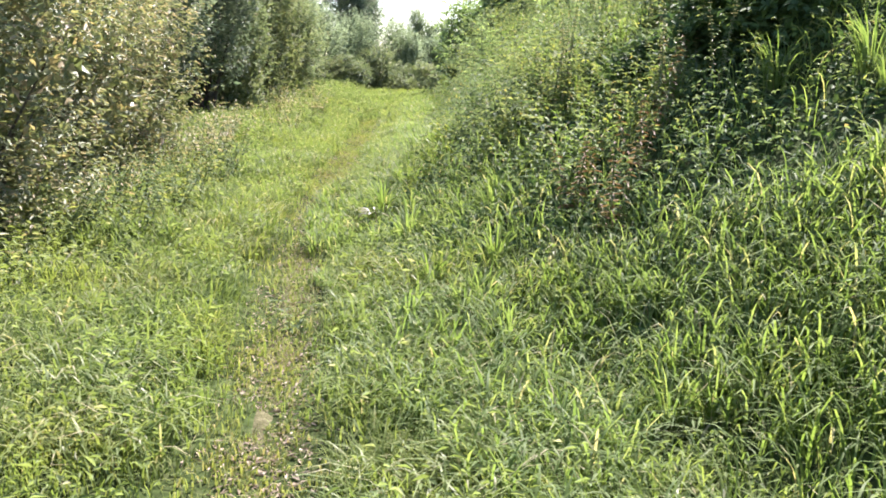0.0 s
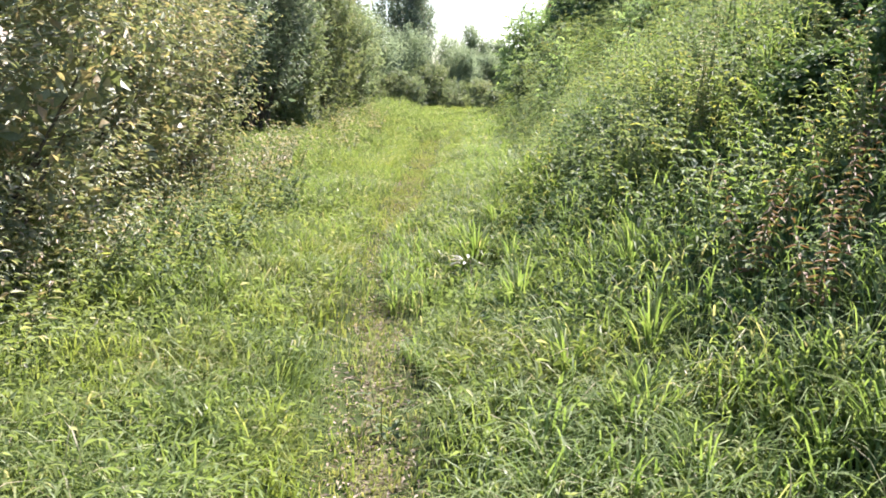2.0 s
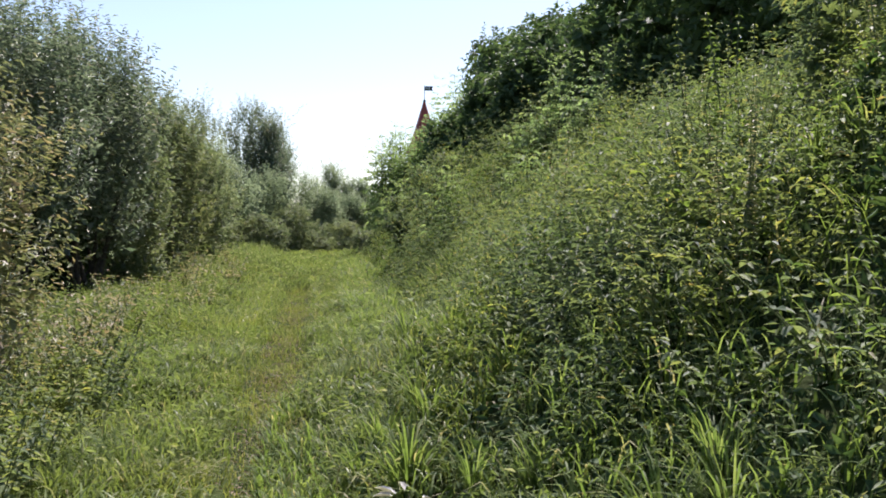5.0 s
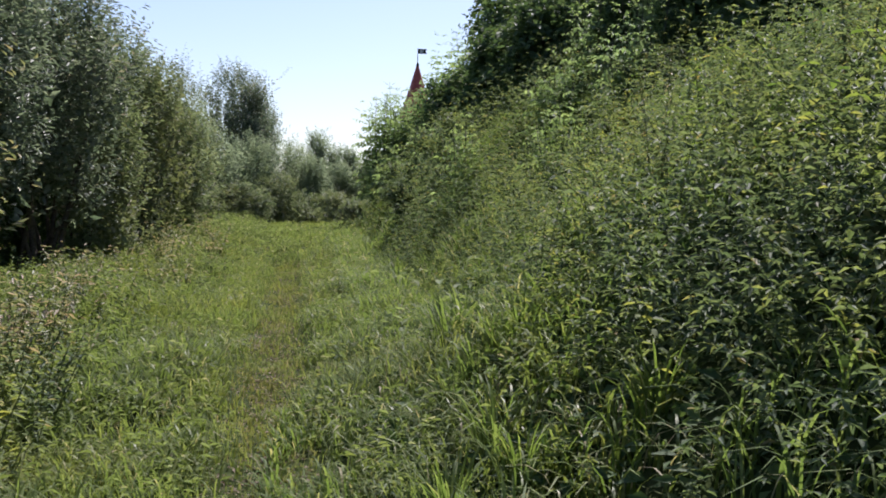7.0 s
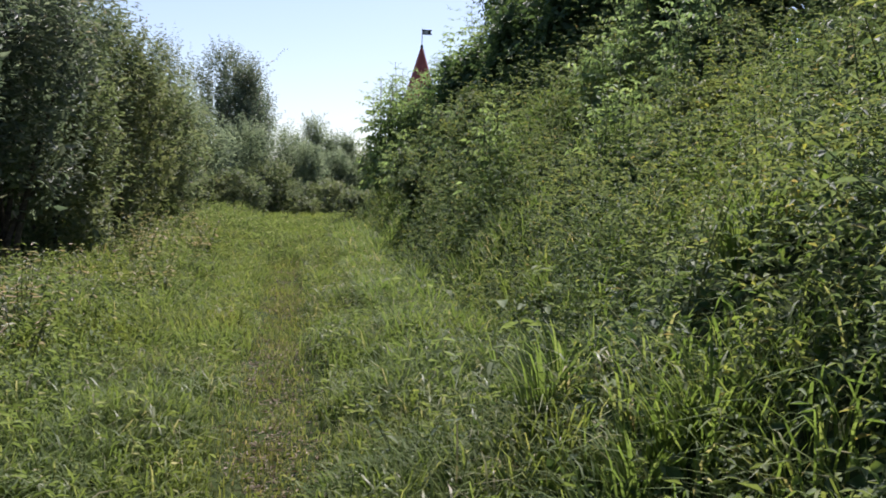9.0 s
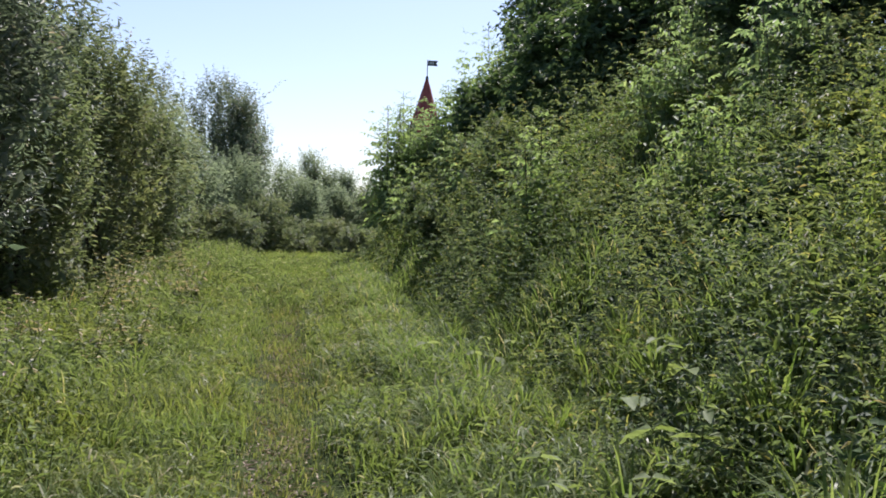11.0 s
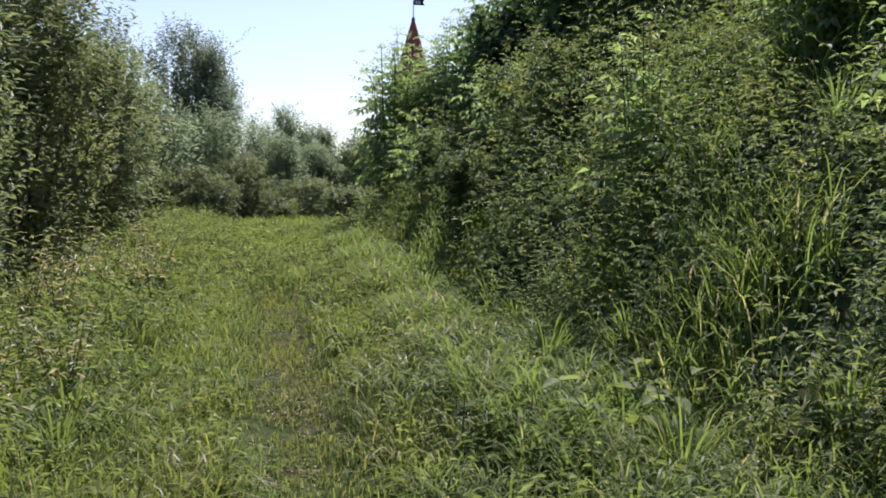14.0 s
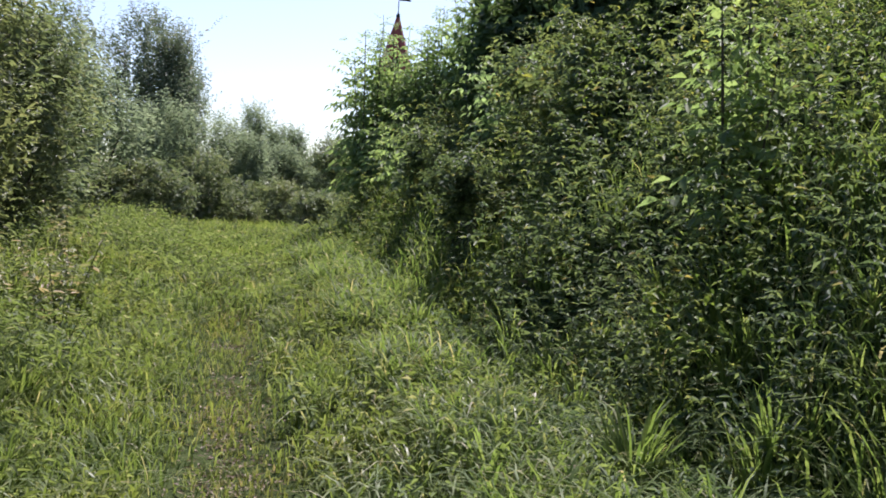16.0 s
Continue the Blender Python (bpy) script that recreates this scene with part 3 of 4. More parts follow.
# ---- shrubs and trees ----
def bush(name, x, y, high, wide, mat, label, category, group, seed, leaf=(0.085, 0.020), count=9000, lobes=20, stems=9, low=0.04,
         hang=0.15, broad=False, upright=0.6, spires=10, depth=None, shoot=0.5, hollow=0.36, fill=900, fill_leaf=(0.20, 0.10), puff=1.0):
    """Several-stemmed shrub or small tree: tapered limbs and a crown of lobes made of leafy shoots."""
    rng = np.random.default_rng(seed)
    z = float(land(x, y))
    thing = empty(name, x, y, z, label, category, group)
    depth = depth or wide
    lobe_c, lobe_r = [], []
    for k in range(lobes):
        s = (k + 0.5) / lobes
        h = high * (low + (0.93 - low) * s)
        reach = math.sqrt(max(0.0, 1 - abs(2 * (s * 0.9 + 0.03) - 0.85) ** 2.4)) * 0.68
        ang = k * 2.4 + rng.uniform(-0.4, 0.4)
        r = puff * rng.uniform(0.27, 0.44) * min(wide, high * 0.55)
        lobe_c.append((math.cos(ang) * reach * wide * rng.uniform(0.6, 1.05), math.sin(ang) * reach * depth * rng.uniform(0.6, 1.05), h))
        lobe_r.append(r)
    lobe_c, lobe_r = np.array(lobe_c), np.array(lobe_r)
    # limbs run from the base to the lobes
    limbs = []
    for k in range(stems):
        c = lobe_c[(k * lobes) // stems]
        s = np.linspace(0, 1, 6)[:, None]
        foot = np.array([rng.normal(0, 0.09 * wide), rng.normal(0, 0.09 * wide), -0.08])
        mid = c * np.array([0.45, 0.45, 0.55])
        pts = foot * (1 - s) ** 2 + 2 * mid * s * (1 - s) + c * s * s
        r0 = rng.uniform(0.014, 0.026) * high / 2.2
        limbs.append(tube(pts, np.linspace(r0, r0 * 0.25, 6)))
    per = 12
    n = int(count / per * 1.35)
    pick = rng.choice(lobes, n, p=lobe_r ** 2 / (lobe_r ** 2).sum())
    d = rand_dirs(rng, n, 0.25)
    start = lobe_c[pick] + d * (lobe_r[pick] * rng.uniform(0.1, 0.95, n) ** 0.5)[:, None]
    start[:, 2] = np.maximum(start[:, 2], 0.06)
    open_air = value_noise(start[:, 0] + 0.7 * start[:, 2] + seed, start[:, 1] + 0.6 * start[:, 2], 0.30 * wide + 0.1) > hollow
    start, d = start[open_air], d[open_air]
    n = len(start)
    aim = d * 0.8 + np.array([0, 0, upright]) + rng.normal(0, 0.3, (n, 3))
    groups = [shoots(rng, start, aim, rng.uniform(0.45, 1.1, n) * shoot, per, leaf[0], leaf[1], hang, broad, d * 0.75 + np.array([0, 0, 0.5]))]
    if spires:
        top = lobe_c[lobe_c[:, 2] > np.quantile(lobe_c[:, 2], 0.55)]
        c = top[rng.integers(0, len(top), spires)] + rng.normal(0, 0.18 * wide, (spires, 3)) * np.array([1, 1, 0.4])
        groups.append(shoots(rng, c, np.tile([0, 0, 1.0], (spires, 1)) + rng.normal(0, 0.22, (spires, 3)), rng.uniform(0.8, 1.5, spires) * high * 0.2, 24, leaf[0], leaf[1], 0.08, broad))
    # larger leaves in the shaded heart of the crown
    own = rng.choice(lobes, fill, p=lobe_r ** 2 / (lobe_r ** 2).sum())
    heart = lobe_c[own] * np.array([0.9, 0.9, 1.0]) + rand_dirs(rng, fill) * (0.72 * lobe_r[own] * rng.random(fill) ** 0.4)[:, None]
    heart[:, 2] = np.maximum(heart[:, 2] * rng.uniform(0.75, 1.0, fill), 0.05)
    size = rng.uniform(0.6, 1.2, fill)
    groups.append(leaves(heart, rand_dirs(rng, fill, -0.3), rand_dirs(rng, fill), fill_leaf[0] * size, fill_leaf[1] * size))
    v, t = joined(groups)
    fit = np.array([1, 1, high / np.quantile(v[:, 2], 0.9995)])      # the crown's top stands at the height asked for
    for lv, lt in limbs:
        part("stem", mesh_of("stem", lv * fit, lt, BARK, True), thing, "grey-brown woody stem")
    part("crown", mesh_of("crown", v * fit, t, mat, True), thing)
    return thing


def pinnate(rng, node, out, size):
    """Compound leaves: five drooping leaflets on a bent stalk that leaves the node along out."""
    side = unit(np.cross(out, np.array([0, 0, 1.0])) + 1e-6)
    down = np.array([0, 0, -1.0])
    groups = []
    for s, w in ((0.42, -1), (0.42, 1), (0.74, -1), (0.74, 1), (1.0, 0)):
        at = node + out * (s * size)[:, None] + down * (0.28 * s * s * size)[:, None]
        way = out * (0.55 + 0.5 * (w == 0)) + side * (0.9 * w) + down * 0.5 + rng.normal(0, 0.16, node.shape)
        face = np.array([0, 0, 1.0]) + out * 0.35 + rng.normal(0, 0.25, node.shape)
        ln = size * rng.uniform(0.36, 0.46, len(node))
        groups.append(leaves(at, way, face, ln, ln * 0.46, False, 0.22, 0.3))
    return joined(groups)


def elder_tree(x, y, high, wide, poles, mat, label, seed, size=0.26, name="box_elder", category="tree", group="trees on the bank"):
    """Young box elder: a thicket of upright poles, each bearing opposite pairs of compound leaves up to its tip."""
    rng = np.random.default_rng(seed)
    thing = empty(name, x, y, float(land(x, y)), label, category, group)
    ang = np.arange(poles) * 2.4 + rng.uniform(-0.4, 0.4, poles)
    out_to = wide * np.sqrt((np.arange(poles) + 0.3) / poles)
    radial = np.stack([np.cos(ang), np.sin(ang), np.zeros(poles)], 1)
    tall = high * (1.0 - 0.5 * (out_to / wide) ** 1.3 * rng.uniform(0.3, 1.0, poles)) * rng.uniform(0.85, 1.0, poles)
    groups, stems = [], []
    for i in range(poles):
        foot = radial[i] * out_to[i] * 0.35 - np.array([0, 0, 0.08])
        tip = radial[i] * out_to[i] + np.array([rng.normal(0, 0.05), rng.normal(0, 0.05), tall[i]])
        bow = lambda q: foot + (tip - foot) * np.stack([q ** 0.8, q ** 0.8, q], -1)
        stems.append(tube(bow(np.linspace(0, 1, 6)), np.linspace(0.010, 0.003, 6) * (0.6 + 0.3 * high), 4))
        nodes = max(5, int(tall[i] / (0.42 * size)))
        u = 0.12 + 0.88 * (np.arange(nodes) + rng.uniform(0.2, 0.8, nodes)) / nodes
        at = bow(u)
        turn = rng.uniform(0, 6.283) + np.arange(nodes) * 1.57 + rng.normal(0, 0.25, nodes)
        leaf = size * (1.12 - 0.62 * u ** 2) * rng.uniform(0.75, 1.2, nodes)
        for half in (0.0, np.pi):
            out = np.stack([np.cos(turn + half), np.sin(turn + half), 0.15 + 0.9 * u ** 3], -1)
            groups.append(pinnate(rng, at, unit(out), leaf))
        n = 3 * nodes
        heart = at[rng.integers(0, nodes, n)] * np.array([0.75, 0.75, 0.8]) + rng.normal(0, 0.08, (n, 3))
        heart[:, 2] = np.maximum(heart[:, 2], 0.05)
        groups.append(leaves(heart, rand_dirs(rng, n, -0.4), rand_dirs(rng, n, 0.6), rng.uniform(0.09, 0.15, n), rng.uniform(0.05, 0.08, n)))
    v, t = joined(groups)
    fit = np.array([1, 1, high / v[:, 2].max()])
    for sv, st in stems[:8]:
        part("stem", mesh_of("stem", sv * fit, st, BARK, True), thing, "grey-brown woody stem")
    part("crown", mesh_of("crown", v * fit, t, mat, True), thing)
    return thing


W_ = "willows along the glade"
near = "browning grey-green willow bush beside the meadow"
dark = "dense grey-green willow bush with a shaded foot"
k = 100
for x, y, hh, ww, mat in ((-4.6, 7.2, 2.9, 1.3, DRYWILLOW), (-4.5, 9.4, 3.6, 1.4, DRYWILLOW), (-4.7, 11.8, 4.0, 1.4, DRYWILLOW), (-4.6, 13.8, 3.4, 1.2, DRYWILLOW),
                          (-6.6, 10.6, 5.2, 1.8, DRYWILLOW), (-6.5, 13.6, 4.8, 1.7, WILLOW)):
    k += 1
    bush("willow_bush", x, y, hh, ww, mat, near, "bush", W_, k, (0.082, 0.025), count=15000, hollow=0.2, spires=50, upright=1.5, shoot=0.85, fill=1100)
# the bush at (-6.8, 21.4) is added to keep the hollow in front dark
for x, y, hh, ww, lo in ((-6.0, 20.4, 5.3, 1.6, 0.30), (-5.6, 22.8, 5.3, 1.6, 0.26), (-5.5, 25.2, 4.4, 1.4, 0.04), (-7.7, 22.8, 6.6, 1.9, 0.04), (-6.8, 21.4, 4.0, 1.3, 0.04), (-5.2, 28.6, 4.5, 1.4, 0.04), (-5.0, 31.6, 3.4, 1.4, 0.04), (-7.2, 27.2, 5.8, 1.9, 0.04), (-6.8, 32.4, 5.2, 2.0, 0.04)):
    k += 1
    bush("willow_bush", x, y, hh, ww, LIGHTWILLOW if lo < 0.1 and x > -6.5 else WILLOW, dark, "bush", W_, k, (0.115, 0.034), count=11800, hollow=0.2, fill=1300, spires=60, low=lo, upright=1.9, shoot=0.95, lobes=32, puff=0.8)
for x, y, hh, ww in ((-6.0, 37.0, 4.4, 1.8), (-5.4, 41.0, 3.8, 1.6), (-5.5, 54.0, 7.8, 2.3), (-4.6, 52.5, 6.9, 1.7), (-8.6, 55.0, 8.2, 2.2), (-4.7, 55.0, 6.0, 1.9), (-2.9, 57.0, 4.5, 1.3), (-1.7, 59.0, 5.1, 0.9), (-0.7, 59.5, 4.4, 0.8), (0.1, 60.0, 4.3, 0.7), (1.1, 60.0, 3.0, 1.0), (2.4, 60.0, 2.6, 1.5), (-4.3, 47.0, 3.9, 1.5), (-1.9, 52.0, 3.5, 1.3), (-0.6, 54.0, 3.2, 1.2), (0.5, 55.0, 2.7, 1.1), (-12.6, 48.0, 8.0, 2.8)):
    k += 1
    # the lower trees take the leaf colour paled for haze
    bush("willow_tree", x, y, hh, ww, WILLOW if hh > 6.8 else HAZEWILLOW, "distant hazy grey-green willow tree", "tree", W_, k, (0.130, 0.050), 12000 if hh > 6.8 else 5000, fill=4000 if hh > 6.8 else 1400, fill_leaf=(0.21, 0.11), shoot=1.3, upright=2.2, spires=44, hollow=0.28, lobes=44, puff=0.6)
for x, y, hh, ww in ((-4.2, 40.0, 1.5, 1.3), (-3.4, 46.0, 2.3, 1.2), (-1.1, 47.5, 1.55, 2.2), (1.6, 49.0, 1.8, 1.7), (0.3, 45.0, 1.1, 1.2)):
    k += 1
    bush("willow_bush", x, y, hh, ww, LIGHTWILLOW, "low rounded green bush at the far end of the path", "bush", W_, k, (0.12, 0.042), 6500, spires=0, hollow=0.1)

B_ = "trees on the bank"
box = "light green box elder with compound leaves on the bank"
deep = "tall dark green tree on top of the bank"
# the last height is that of the tree's top above the glade
for x, y, ww, top, n in ((0.45, 36.3, 0.55, 4.9, 4000), (1.2, 36.2, 0.5, 4.3, 4000), (1.45, 36.0, 0.4, 4.6, 3000), (1.0, 37.4, 0.5, 5.4, 3500), (1.7, 36.8, 0.5, 5.5, 4000), (2.3, 36.0, 0.7, 5.7, 5500), (0.75, 35.0, 0.6, 3.3, 4000), (2.7, 34.2, 1.0, 6.5, 7000), (1.05, 23.0, 0.25, 3.0, 1400), (2.5, 22.9, 0.35, 3.8, 2000), (3.05, 23.2, 0.4, 4.25, 2400), (2.0, 20.6, 0.3, 3.1, 1600), (3.3, 21.6, 0.4, 4.3, 2200), (1.5, 29.4, 0.7, 3.6, 4500), (0.75, 32.4, 0.7, 2.7, 4500)):
    k += 1
    elder_tree(x, y, top - float(land(x, y)), ww * 1.35, int(n / 260), MAPLE, box, k, 0.40 if y > 33 else 0.30)
for x, y, ww, top in ((3.9, 35.4, 1.6, 8.2), (4.6, 31.0, 1.7, 7.6), (4.9, 27.0, 1.8, 7.4), (5.6, 22.5, 1.9, 8.0), (6.4, 18.0, 2.0, 7.6), (6.8, 13.5, 1.8, 7.0), (7.2, 30.0, 2.6, 9.6), (7.6, 24.0, 2.6, 9.6), (3.6, 32.6, 1.4, 7.4), (2.5, 28.5, 0.9, 5.5), (3.2, 27.2, 1.0, 5.9), (2.0, 31.6, 0.9, 5.0), (4.2, 28.8, 1.5, 7.2), (4.9, 24.6, 1.5, 7.4), (5.4, 20.2, 1.5, 7.4)):
    k += 1
    bush("bank_tree", x, y, top - float(land(x, y)), ww, BANKTREE, deep, "tree", B_, k, (0.15, 0.078), 4600, fill=1600, fill_leaf=(0.3, 0.18), hang=0.35, upright=0.4, spires=5, shoot=0.5, low=0.02, hollow=0.25)
S_ = "shrubs on the bank"
for x, y, hh, ww in ((1.5, 27.0, 1.2, 1.0), (0.6, 27.6, 0.9, 0.9), (0.6, 30.6, 1.1, 0.9), (2.4, 18.6, 0.9, 0.6), (3.5, 18.0, 1.2, 0.7), (2.7, 19.6, 0.8, 0.6), (3.6, 21.5, 1.0, 0.7), (2.8, 16.0, 0.9, 0.8), (3.2, 12.0, 1.1, 0.9)):
    k += 1
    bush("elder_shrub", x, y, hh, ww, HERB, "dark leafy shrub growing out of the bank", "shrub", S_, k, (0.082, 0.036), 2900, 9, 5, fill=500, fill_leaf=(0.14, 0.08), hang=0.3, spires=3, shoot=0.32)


# these two shrubs carry the shade of the overhang in their leaf colour
for x, y, hh, ww in ((1.5, 18.3, 0.5, 0.5), (1.9, 18.9, 0.6, 0.5)):
    k += 1
    bush("elder_shrub", x, y, hh, ww, SHADELEAF, "dense shrub overhanging the bank, leaves darkened for its shaded hollow", "shrub", S_, k, (0.080, 0.036), 3000, 10, 5, fill=500, fill_leaf=(0.14, 0.08), hang=0.3, spires=3, shoot=0.34, hollow=0.2)
# shrubs added with darkened leaves, in place of the shadow below the canopy
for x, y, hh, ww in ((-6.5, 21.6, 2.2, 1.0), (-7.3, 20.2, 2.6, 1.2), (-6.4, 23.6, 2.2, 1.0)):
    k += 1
    bush("elder_shrub", x, y, hh, ww, SHADELEAF, "added dark-leaved shrub standing in for the shade under the willows", "shrub", "", k, (0.09, 0.034), 5500, 14, 6, hang=0.3, spires=3, shoot=0.4, hollow=0.15)
for x, y, hh, ww in ((2.9, 22.6, 0.5, 0.5), (3.5, 24.0, 0.9, 0.7)):
    k += 1
    bush("elder_shrub", x, y, hh, ww, VINE, "sunlit green shrub overgrown with creepers on the bank", "shrub", S_, k, (0.082, 0.040), 3000, 9, 5, fill=500, fill_leaf=(0.14, 0.08), hang=0.3, spires=3, shoot=0.32)
for x, y, hh, ww in ((3.9, 26.4, 1.2, 0.8), (3.7, 24.8, 1.2, 0.8), (3.9, 22.6, 1.2, 0.8)):
    k += 1
    elder_tree(x, y, hh + 0.7, ww * 0.7, 9, MAPLE, "light green box elder sapling on top of the bank", k, 0.28, "box_elder_sapling", "sapling", S_)
# darkened leaves put the shade of the bank's hollow into these shrubs
for x, y, hh, ww in ((2.35, 8.5, 0.7, 0.4), (2.7, 8.0, 0.7, 0.4), (2.95, 9.1, 0.8, 0.5), (3.4, 8.6, 0.9, 0.6), (1.95, 9.1, 0.45, 0.3), (2.4, 10.3, 0.6, 0.4)):
    k += 1
    bush("elder_shrub", x, y, hh, ww, SHADELEAF, "creeper-hung shrub with leaves darkened for the shaded hollow", "shrub", S_, k, (0.090, 0.042), 2600, 9, 5, fill=500, fill_leaf=(0.14, 0.08), hang=0.3, spires=3, shoot=0.3)


# ---- single plants ----
def herb_plant(name, x, y, high, mat, label, category, group, seed, leaf, rings, broad=True, wide=0.5, stalks=3):
    """A few upright stalks with leaves all the way up."""
    rng = np.random.default_rng(seed)
    thing = empty(name, x, y, float(land(x, y)), label, category, group)
    for i in range(stalks):
        q = rng.uniform(0, 6.283)
        foot = np.array([math.cos(q), math.sin(q), 0]) * 0.05
        tip = foot + np.array([math.cos(q) * wide * 0.35, math.sin(q) * wide * 0.35, high * rng.uniform(0.75, 1.0)])
        s = np.linspace(0, 1, 5)[:, None]
        pts = foot + (tip - foot) * np.concatenate([s ** 1.4, s ** 1.4, s], 1) - np.array([0, 0, 0.03]) * (1 - s)
        v, t = tube(pts, np.linspace(0.006, 0.002, 5), 4)
        part("stem", mesh_of("stem", v, t, STEM, True), thing)
        u = np.repeat((np.arange(rings) + 1) / rings, 2)
        at = foot + (tip - foot) * np.stack([u ** 1.4, u ** 1.4, u], 1)
        ang = np.arange(len(u)) * np.pi + np.repeat(np.arange(rings) * 1.57, 2) + rng.normal(0, 0.25, len(u))
        way = np.stack([np.cos(ang), np.sin(ang), rng.uniform(-0.35, 0.35, len(u))], 1)
        size = (1.15 - 0.65 * u) * rng.uniform(0.8, 1.2, len(u))
        v, t = leaves(at, way, np.tile([0, 0, 1.0], (len(u), 1)) + rng.normal(0, 0.15, (len(u), 3)), leaf[0] * size, leaf[1] * size, broad, 0.2, 0.3)
        part("foliage", mesh_of("foliage", v, t, mat, True), thing)
    return thing


def tussock(x, y, seed, label, group, mat, high=0.5, n=70):
    rng = np.random.default_rng(seed)
    thing = empty("grass_tussock", x, y, float(land(x, y)), label, "grass", group)
    ang = rng.uniform(0, 6.283, n)
    r = rng.uniform(0, 0.1, n)
    out = np.stack([np.cos(ang), np.sin(ang), np.zeros(n)], 1)
    v, t = blades(out * r[:, None] - np.array([0, 0, 0.02]), out, rng.uniform(0.6, 1.1, n) * high, rng.uniform(0.009, 0.017, n), rng.uniform(0.35, 1.2, n), 4)
    part("foliage", mesh_of("foliage", v, t, mat, True), thing)
    return thing


def spread(first, places, rng):
    for x, y in places:
        g = rng.uniform(0.75, 1.2)
        copy_thing(first, pose(x, y, float(land(x, y)), 0, 0, rng.uniform(0, 360)) @ Matrix.Diagonal((g, g, g, 1)))


def build_plants():
    rng = np.random.default_rng(5)
    bank = lambda n, lo, hi, y0, y1: [(float(foot_x(y)) + rng.uniform(lo, hi), float(y)) for y in rng.uniform(y0, y1, n)]
    for i in range(3):
        first = herb_plant("nettle_plant", 1.4 + 0.3 * i, 8.0 + 3 * i, 0.75, HERB, "upright dark green nettle with toothed leaves on the bank", "nettle", "nettles on the bank", 40 + i, (0.072, 0.028), 11)
        spread(first, bank(16, 0.8, 2.6, 7, 26), rng)
    for i in range(2):
        first = herb_plant("tall_weed", 1.9 + 0.5 * i, 19.0 + i, 1.15, VINE if i else HERB, "tall upright leafy weed rising from the bank", "weed", "tall weeds on the bank", 50 + i, (0.082, 0.024), 22, False, 0.4, 3)
        spread(first, bank(11, 1.5, 3.2, 16.5, 20.5) + bank(6, 1.6, 3.4, 11, 16) + bank(8, 1.2, 3.0, 26, 32), rng)
    for i in range(2):
        first = herb_plant("bramble", 1.6 + 0.4 * i, 11.0 + i, 0.55, VINE if i else HERB, "sprawling bramble with broad leaves on the bank", "bramble", "brambles on the bank", 55 + i, (0.085, 0.052), 8, True, 1.5, 6)
        spread(first, bank(14, 0.8, 3.2, 7.5, 14) + bank(8, 1.2, 3.2, 16, 26), rng)
    first = herb_plant("tall_weed", 2.4, 10.6, 1.0, DRYWILLOW, "tall browning weed gone to seed on the bank", "weed", "tall weeds on the bank", 58, (0.05, 0.014), 26, False, 0.35, 4)
    spread(first, bank(16, 1.4, 3.2, 7.5, 17), rng)
    for i in range(2):
        first = tussock(0.3 + i, 5.0, 60 + i, "bright green tussock of tall arching grass", "grass tussocks", TALL)
        spread(first, bank(34, -0.35, 0.7, 3.2, 27), rng)
        spread(first, bank(8, 0.7, 3.2, 6.5, 16) + bank(10, 0.5, 2.6, 16, 24), rng)
    first = tussock(-3.0, 9.0, 66, "pale meadow tussock beside the footpath", "meadow tussocks", MEADOW, 0.36)
    spread(first, [(float(track_x(y)) - rng.uniform(1.0, 2.3), float(y)) for y in rng.uniform(8, 24, 36)], rng)
    for i in range(2):
        first = herb_plant("wild_weed", -3.6, 11.0 + i, 0.7, DRYWILLOW, "tall browning weed at the meadow's edge", "weed", "weeds below the willows", 70 + i, (0.10, 0.035), 9, True, 0.6, 4)
        spread(first, [(rng.uniform(-4.3, -3.2), float(y)) for y in rng.uniform(6, 30, 30)], rng)
    for i in range(2):
        first = herb_plant("wild_weed", -3.3, 10.4 + i, 0.6, HERB, "leafy green weed at the meadow's edge", "weed", "weeds below the willows", 75 + i, (0.085, 0.034), 9, True, 0.7, 5)
        spread(first, [(float(track_x(y)) - rng.uniform(1.3, 2.5), float(y)) for y in rng.uniform(8.5, 14, 30)], rng)
    first = herb_plant("dock_plant", 1.5, 7.4, 0.7, RUST, "withered reddish-brown dock plant on the bank", "dock", "withered docks", 80, (0.075, 0.022), 14, True, 0.5, 4)
    spread(first, [(1.25, 6.9), (1.75, 7.9), (2.35, 9.4), (2.1, 9.0), (1.05, 7.5), (2.6, 10.2)], rng)
    first = herb_plant("dark_weed", -1.3, 23.1, 0.35, HERB, "small dark leafy weed beside the footpath", "weed", "weeds beside the path", 85, (0.08, 0.035), 5, True, 0.5, 5)
    spread(first, [(-0.85, 11.6), (-0.95, 17.5), (-1.0, 20.2), (-3.1, 24.6), (-2.9, 17.0), (-1.3, 13.5), (-1.02, 6.8), (-0.9, 14.4), (-0.75, 13.9), (-1.0, 15.4), (-1.1, 22.7), (-1.35, 23.5)], rng)
    first = herb_plant("burdock", 0.55, 16.7, 0.42, SWARD, "low burdock with large pale green leaves in the grass", "burdock", "burdocks at the foot of the bank", 90, (0.21, 0.135), 3, True, 0.8, 4)
    spread(first, [(0.95, 17.2), (0.2, 16.1), (-0.35, 15.8), (1.2, 16.6), (-0.3, 19.7)], rng)
    # a clump of dead pale leaves
    thing = empty("dead_leaf_clump", -0.62, 9.6, float(land(-0.62, 9.6)), "clump of bleached dead leaves lying in the grass", "dead leaves")
    n = 9
    ang = rng.uniform(0, 6.283, n)
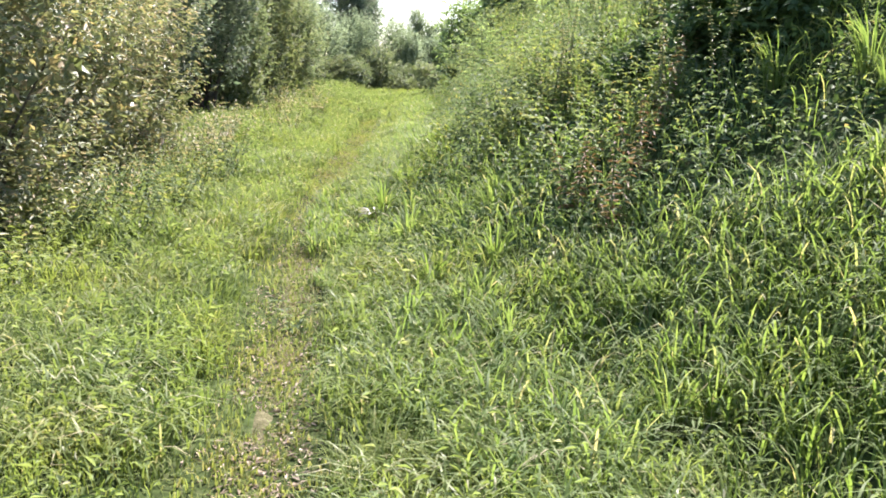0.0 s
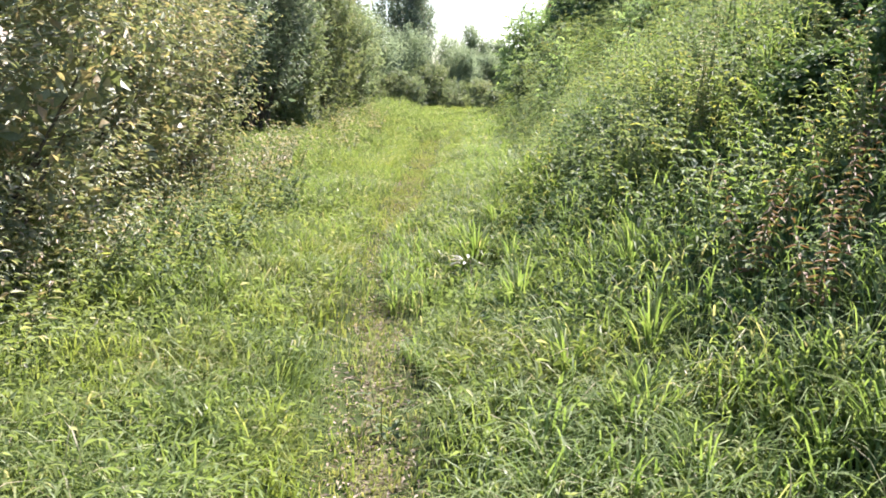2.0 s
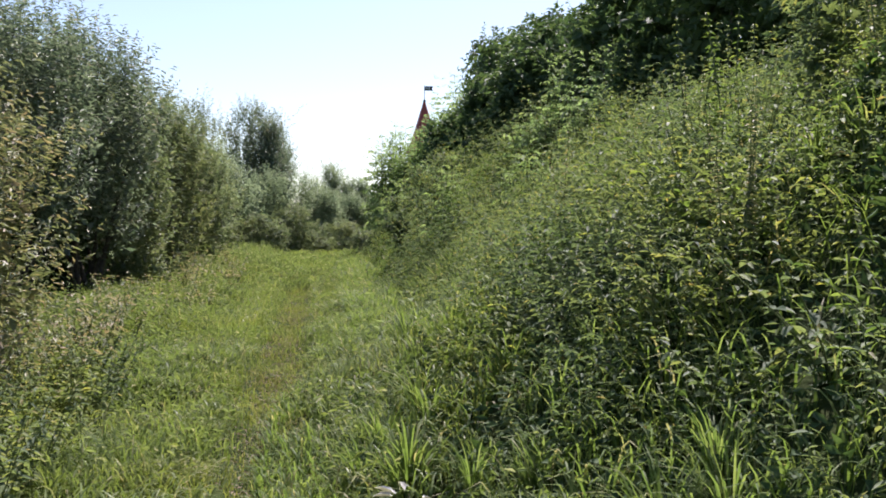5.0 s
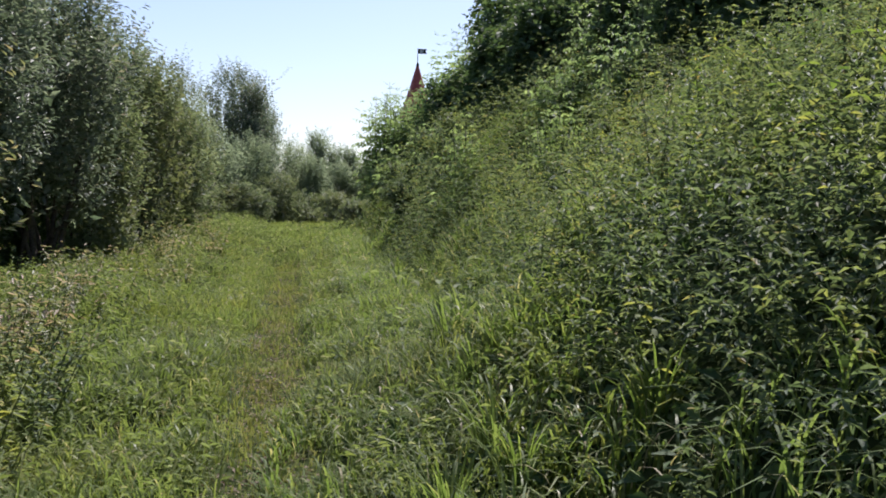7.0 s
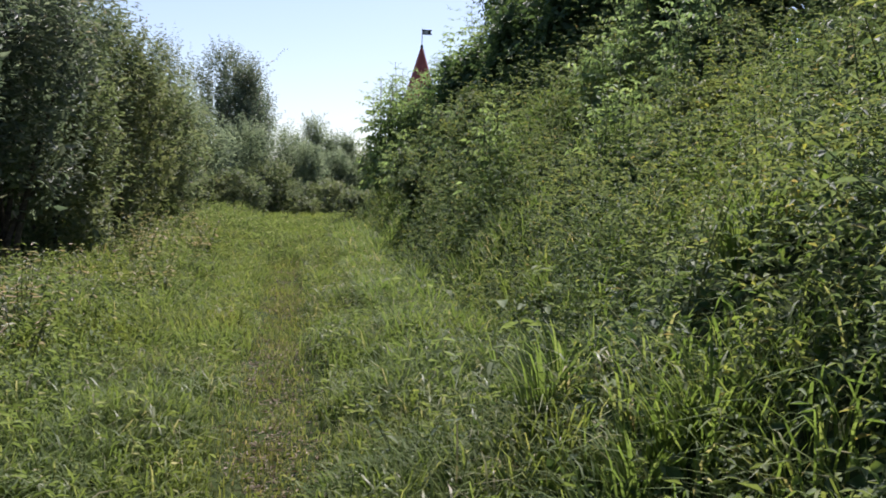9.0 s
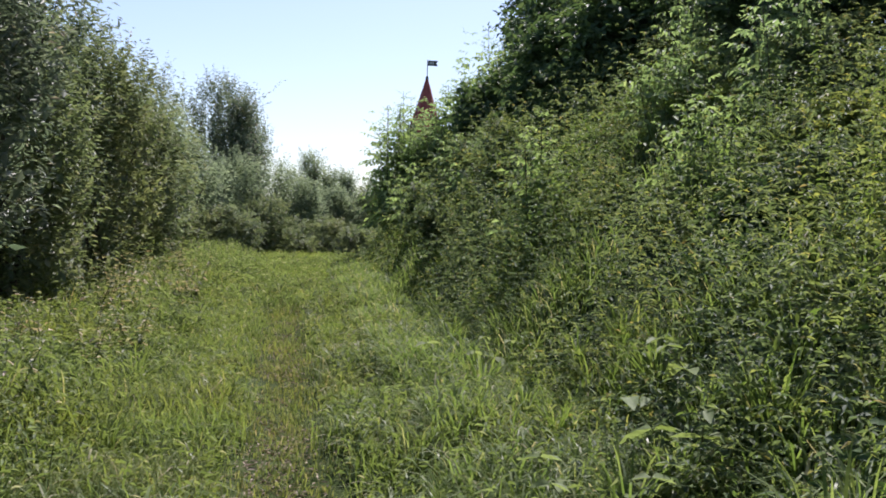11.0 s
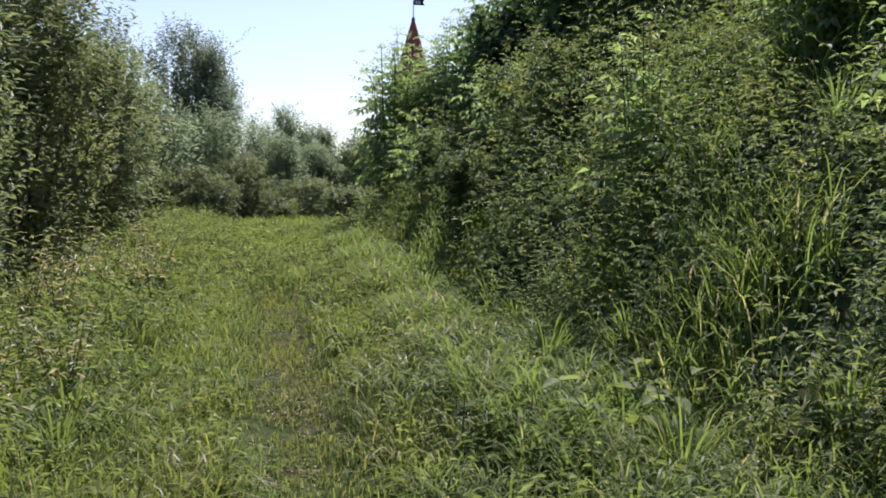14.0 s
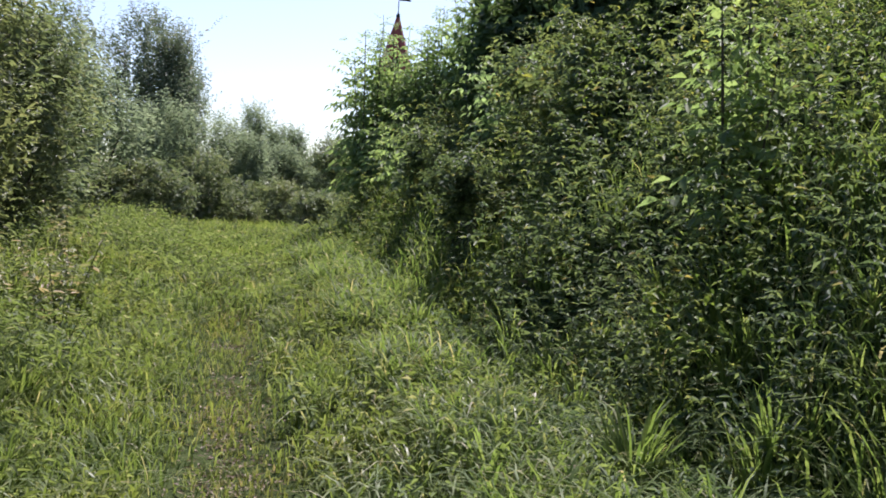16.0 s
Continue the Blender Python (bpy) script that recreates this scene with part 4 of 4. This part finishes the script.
    out = np.stack([np.cos(ang), np.sin(ang), rng.uniform(0.0, 0.7, n)], 1)
    v, t = leaves(out * np.array([0.08, 0.08, 0.05]) + np.array([0, 0, 0.26]), out, np.tile([0, 0, 1.0], (n, 1)), rng.uniform(0.06, 0.11, n), rng.uniform(0.025, 0.045, n), True, 0.3, 0.5)
    part("foliage", mesh_of("foliage", v, t, PALE, True), thing)
    v, t = tube([(0, 0, -0.03), (0.02, 0.01, 0.15), (0.0, 0.03, 0.29)], [0.007, 0.005, 0.003], 5)
    part("stem", mesh_of("stem", v, t, STRAW), thing)


build_plants()


# ---- tower behind the trees ----
def lathe(profile, sides, name, mat, smooth=True):
    ang = np.linspace(0, 2 * np.pi, sides, endpoint=False)
    v = np.array([(r * math.cos(q), r * math.sin(q), z) for r, z in profile for q in ang])
    t = []
    for i in range(len(profile) - 1):
        for j in range(sides):
            p, q = i * sides + j, i * sides + (j + 1) % sides
            t += [(p, q, q + sides), (p, q + sides, p + sides)]
    return mesh_of(name, v, np.array(t), mat, smooth)


def slab(name, outline, thick, mat):
    bm = bmesh.new()
    f = bm.faces.new([bm.verts.new((x, -thick / 2, z)) for x, z in outline])
    out = bmesh.ops.extrude_face_region(bm, geom=[f])
    bmesh.ops.translate(bm, verts=[e for e in out["geom"] if isinstance(e, bmesh.types.BMVert)], vec=(0, thick, 0))
    bmesh.ops.recalc_face_normals(bm, faces=bm.faces)
    me = bpy.data.meshes.new(name)
    bm.to_mesh(me)
    bm.free()
    me.materials.append(mat)
    return me


def build_tower(x, y, apex):
    z = float(land(x, y))
    top = apex - z
    tower = empty("tower", x, y, z, "slender timber tower with a red conical roof and a small flag", "tower")
    eave = top - 2.3
    part("wall", lathe([(0.62, -0.3), (0.60, eave), (0.0, eave)], 8, "wall", TIMBER, False), tower)
    part("roof", lathe([(0.0, eave - 0.02), (0.86, eave - 0.06), (0.84, eave), (0.62, eave + 0.42), (0.40, top - 1.2), (0.17, top - 0.42), (0.05, top - 0.02), (0.0, top)], 8, "roof", ROOF, False), tower, "faded red conical roof")
    part("finial", lathe([(0.0, top - 0.10), (0.05, top - 0.06), (0.065, top), (0.045, top + 0.08), (0.0, top + 0.11)], 10, "finial", IRON), tower)
    part("flagpole", lathe([(0.016, top), (0.014, top + 0.72), (0.0, top + 0.74)], 6, "flagpole", IRON), tower)
    flag = part("flag", slab("flag", [(0.02, top + 0.50), (0.40, top + 0.50), (0.33, top + 0.60), (0.40, top + 0.70), (0.02, top + 0.70)], 0.012, IRON), tower, "small dark swallow-tailed flag")
    for i in range(3):
        part("emblem", slab("emblem", [(0.08 + i * 0.06, top + 0.55), (0.115 + i * 0.06, top + 0.55), (0.115 + i * 0.06, top + 0.65), (0.08 + i * 0.06, top + 0.65)], 0.020, WHITE), flag, "white painted emblem")


build_tower(2.58, 48.5, 7.62)
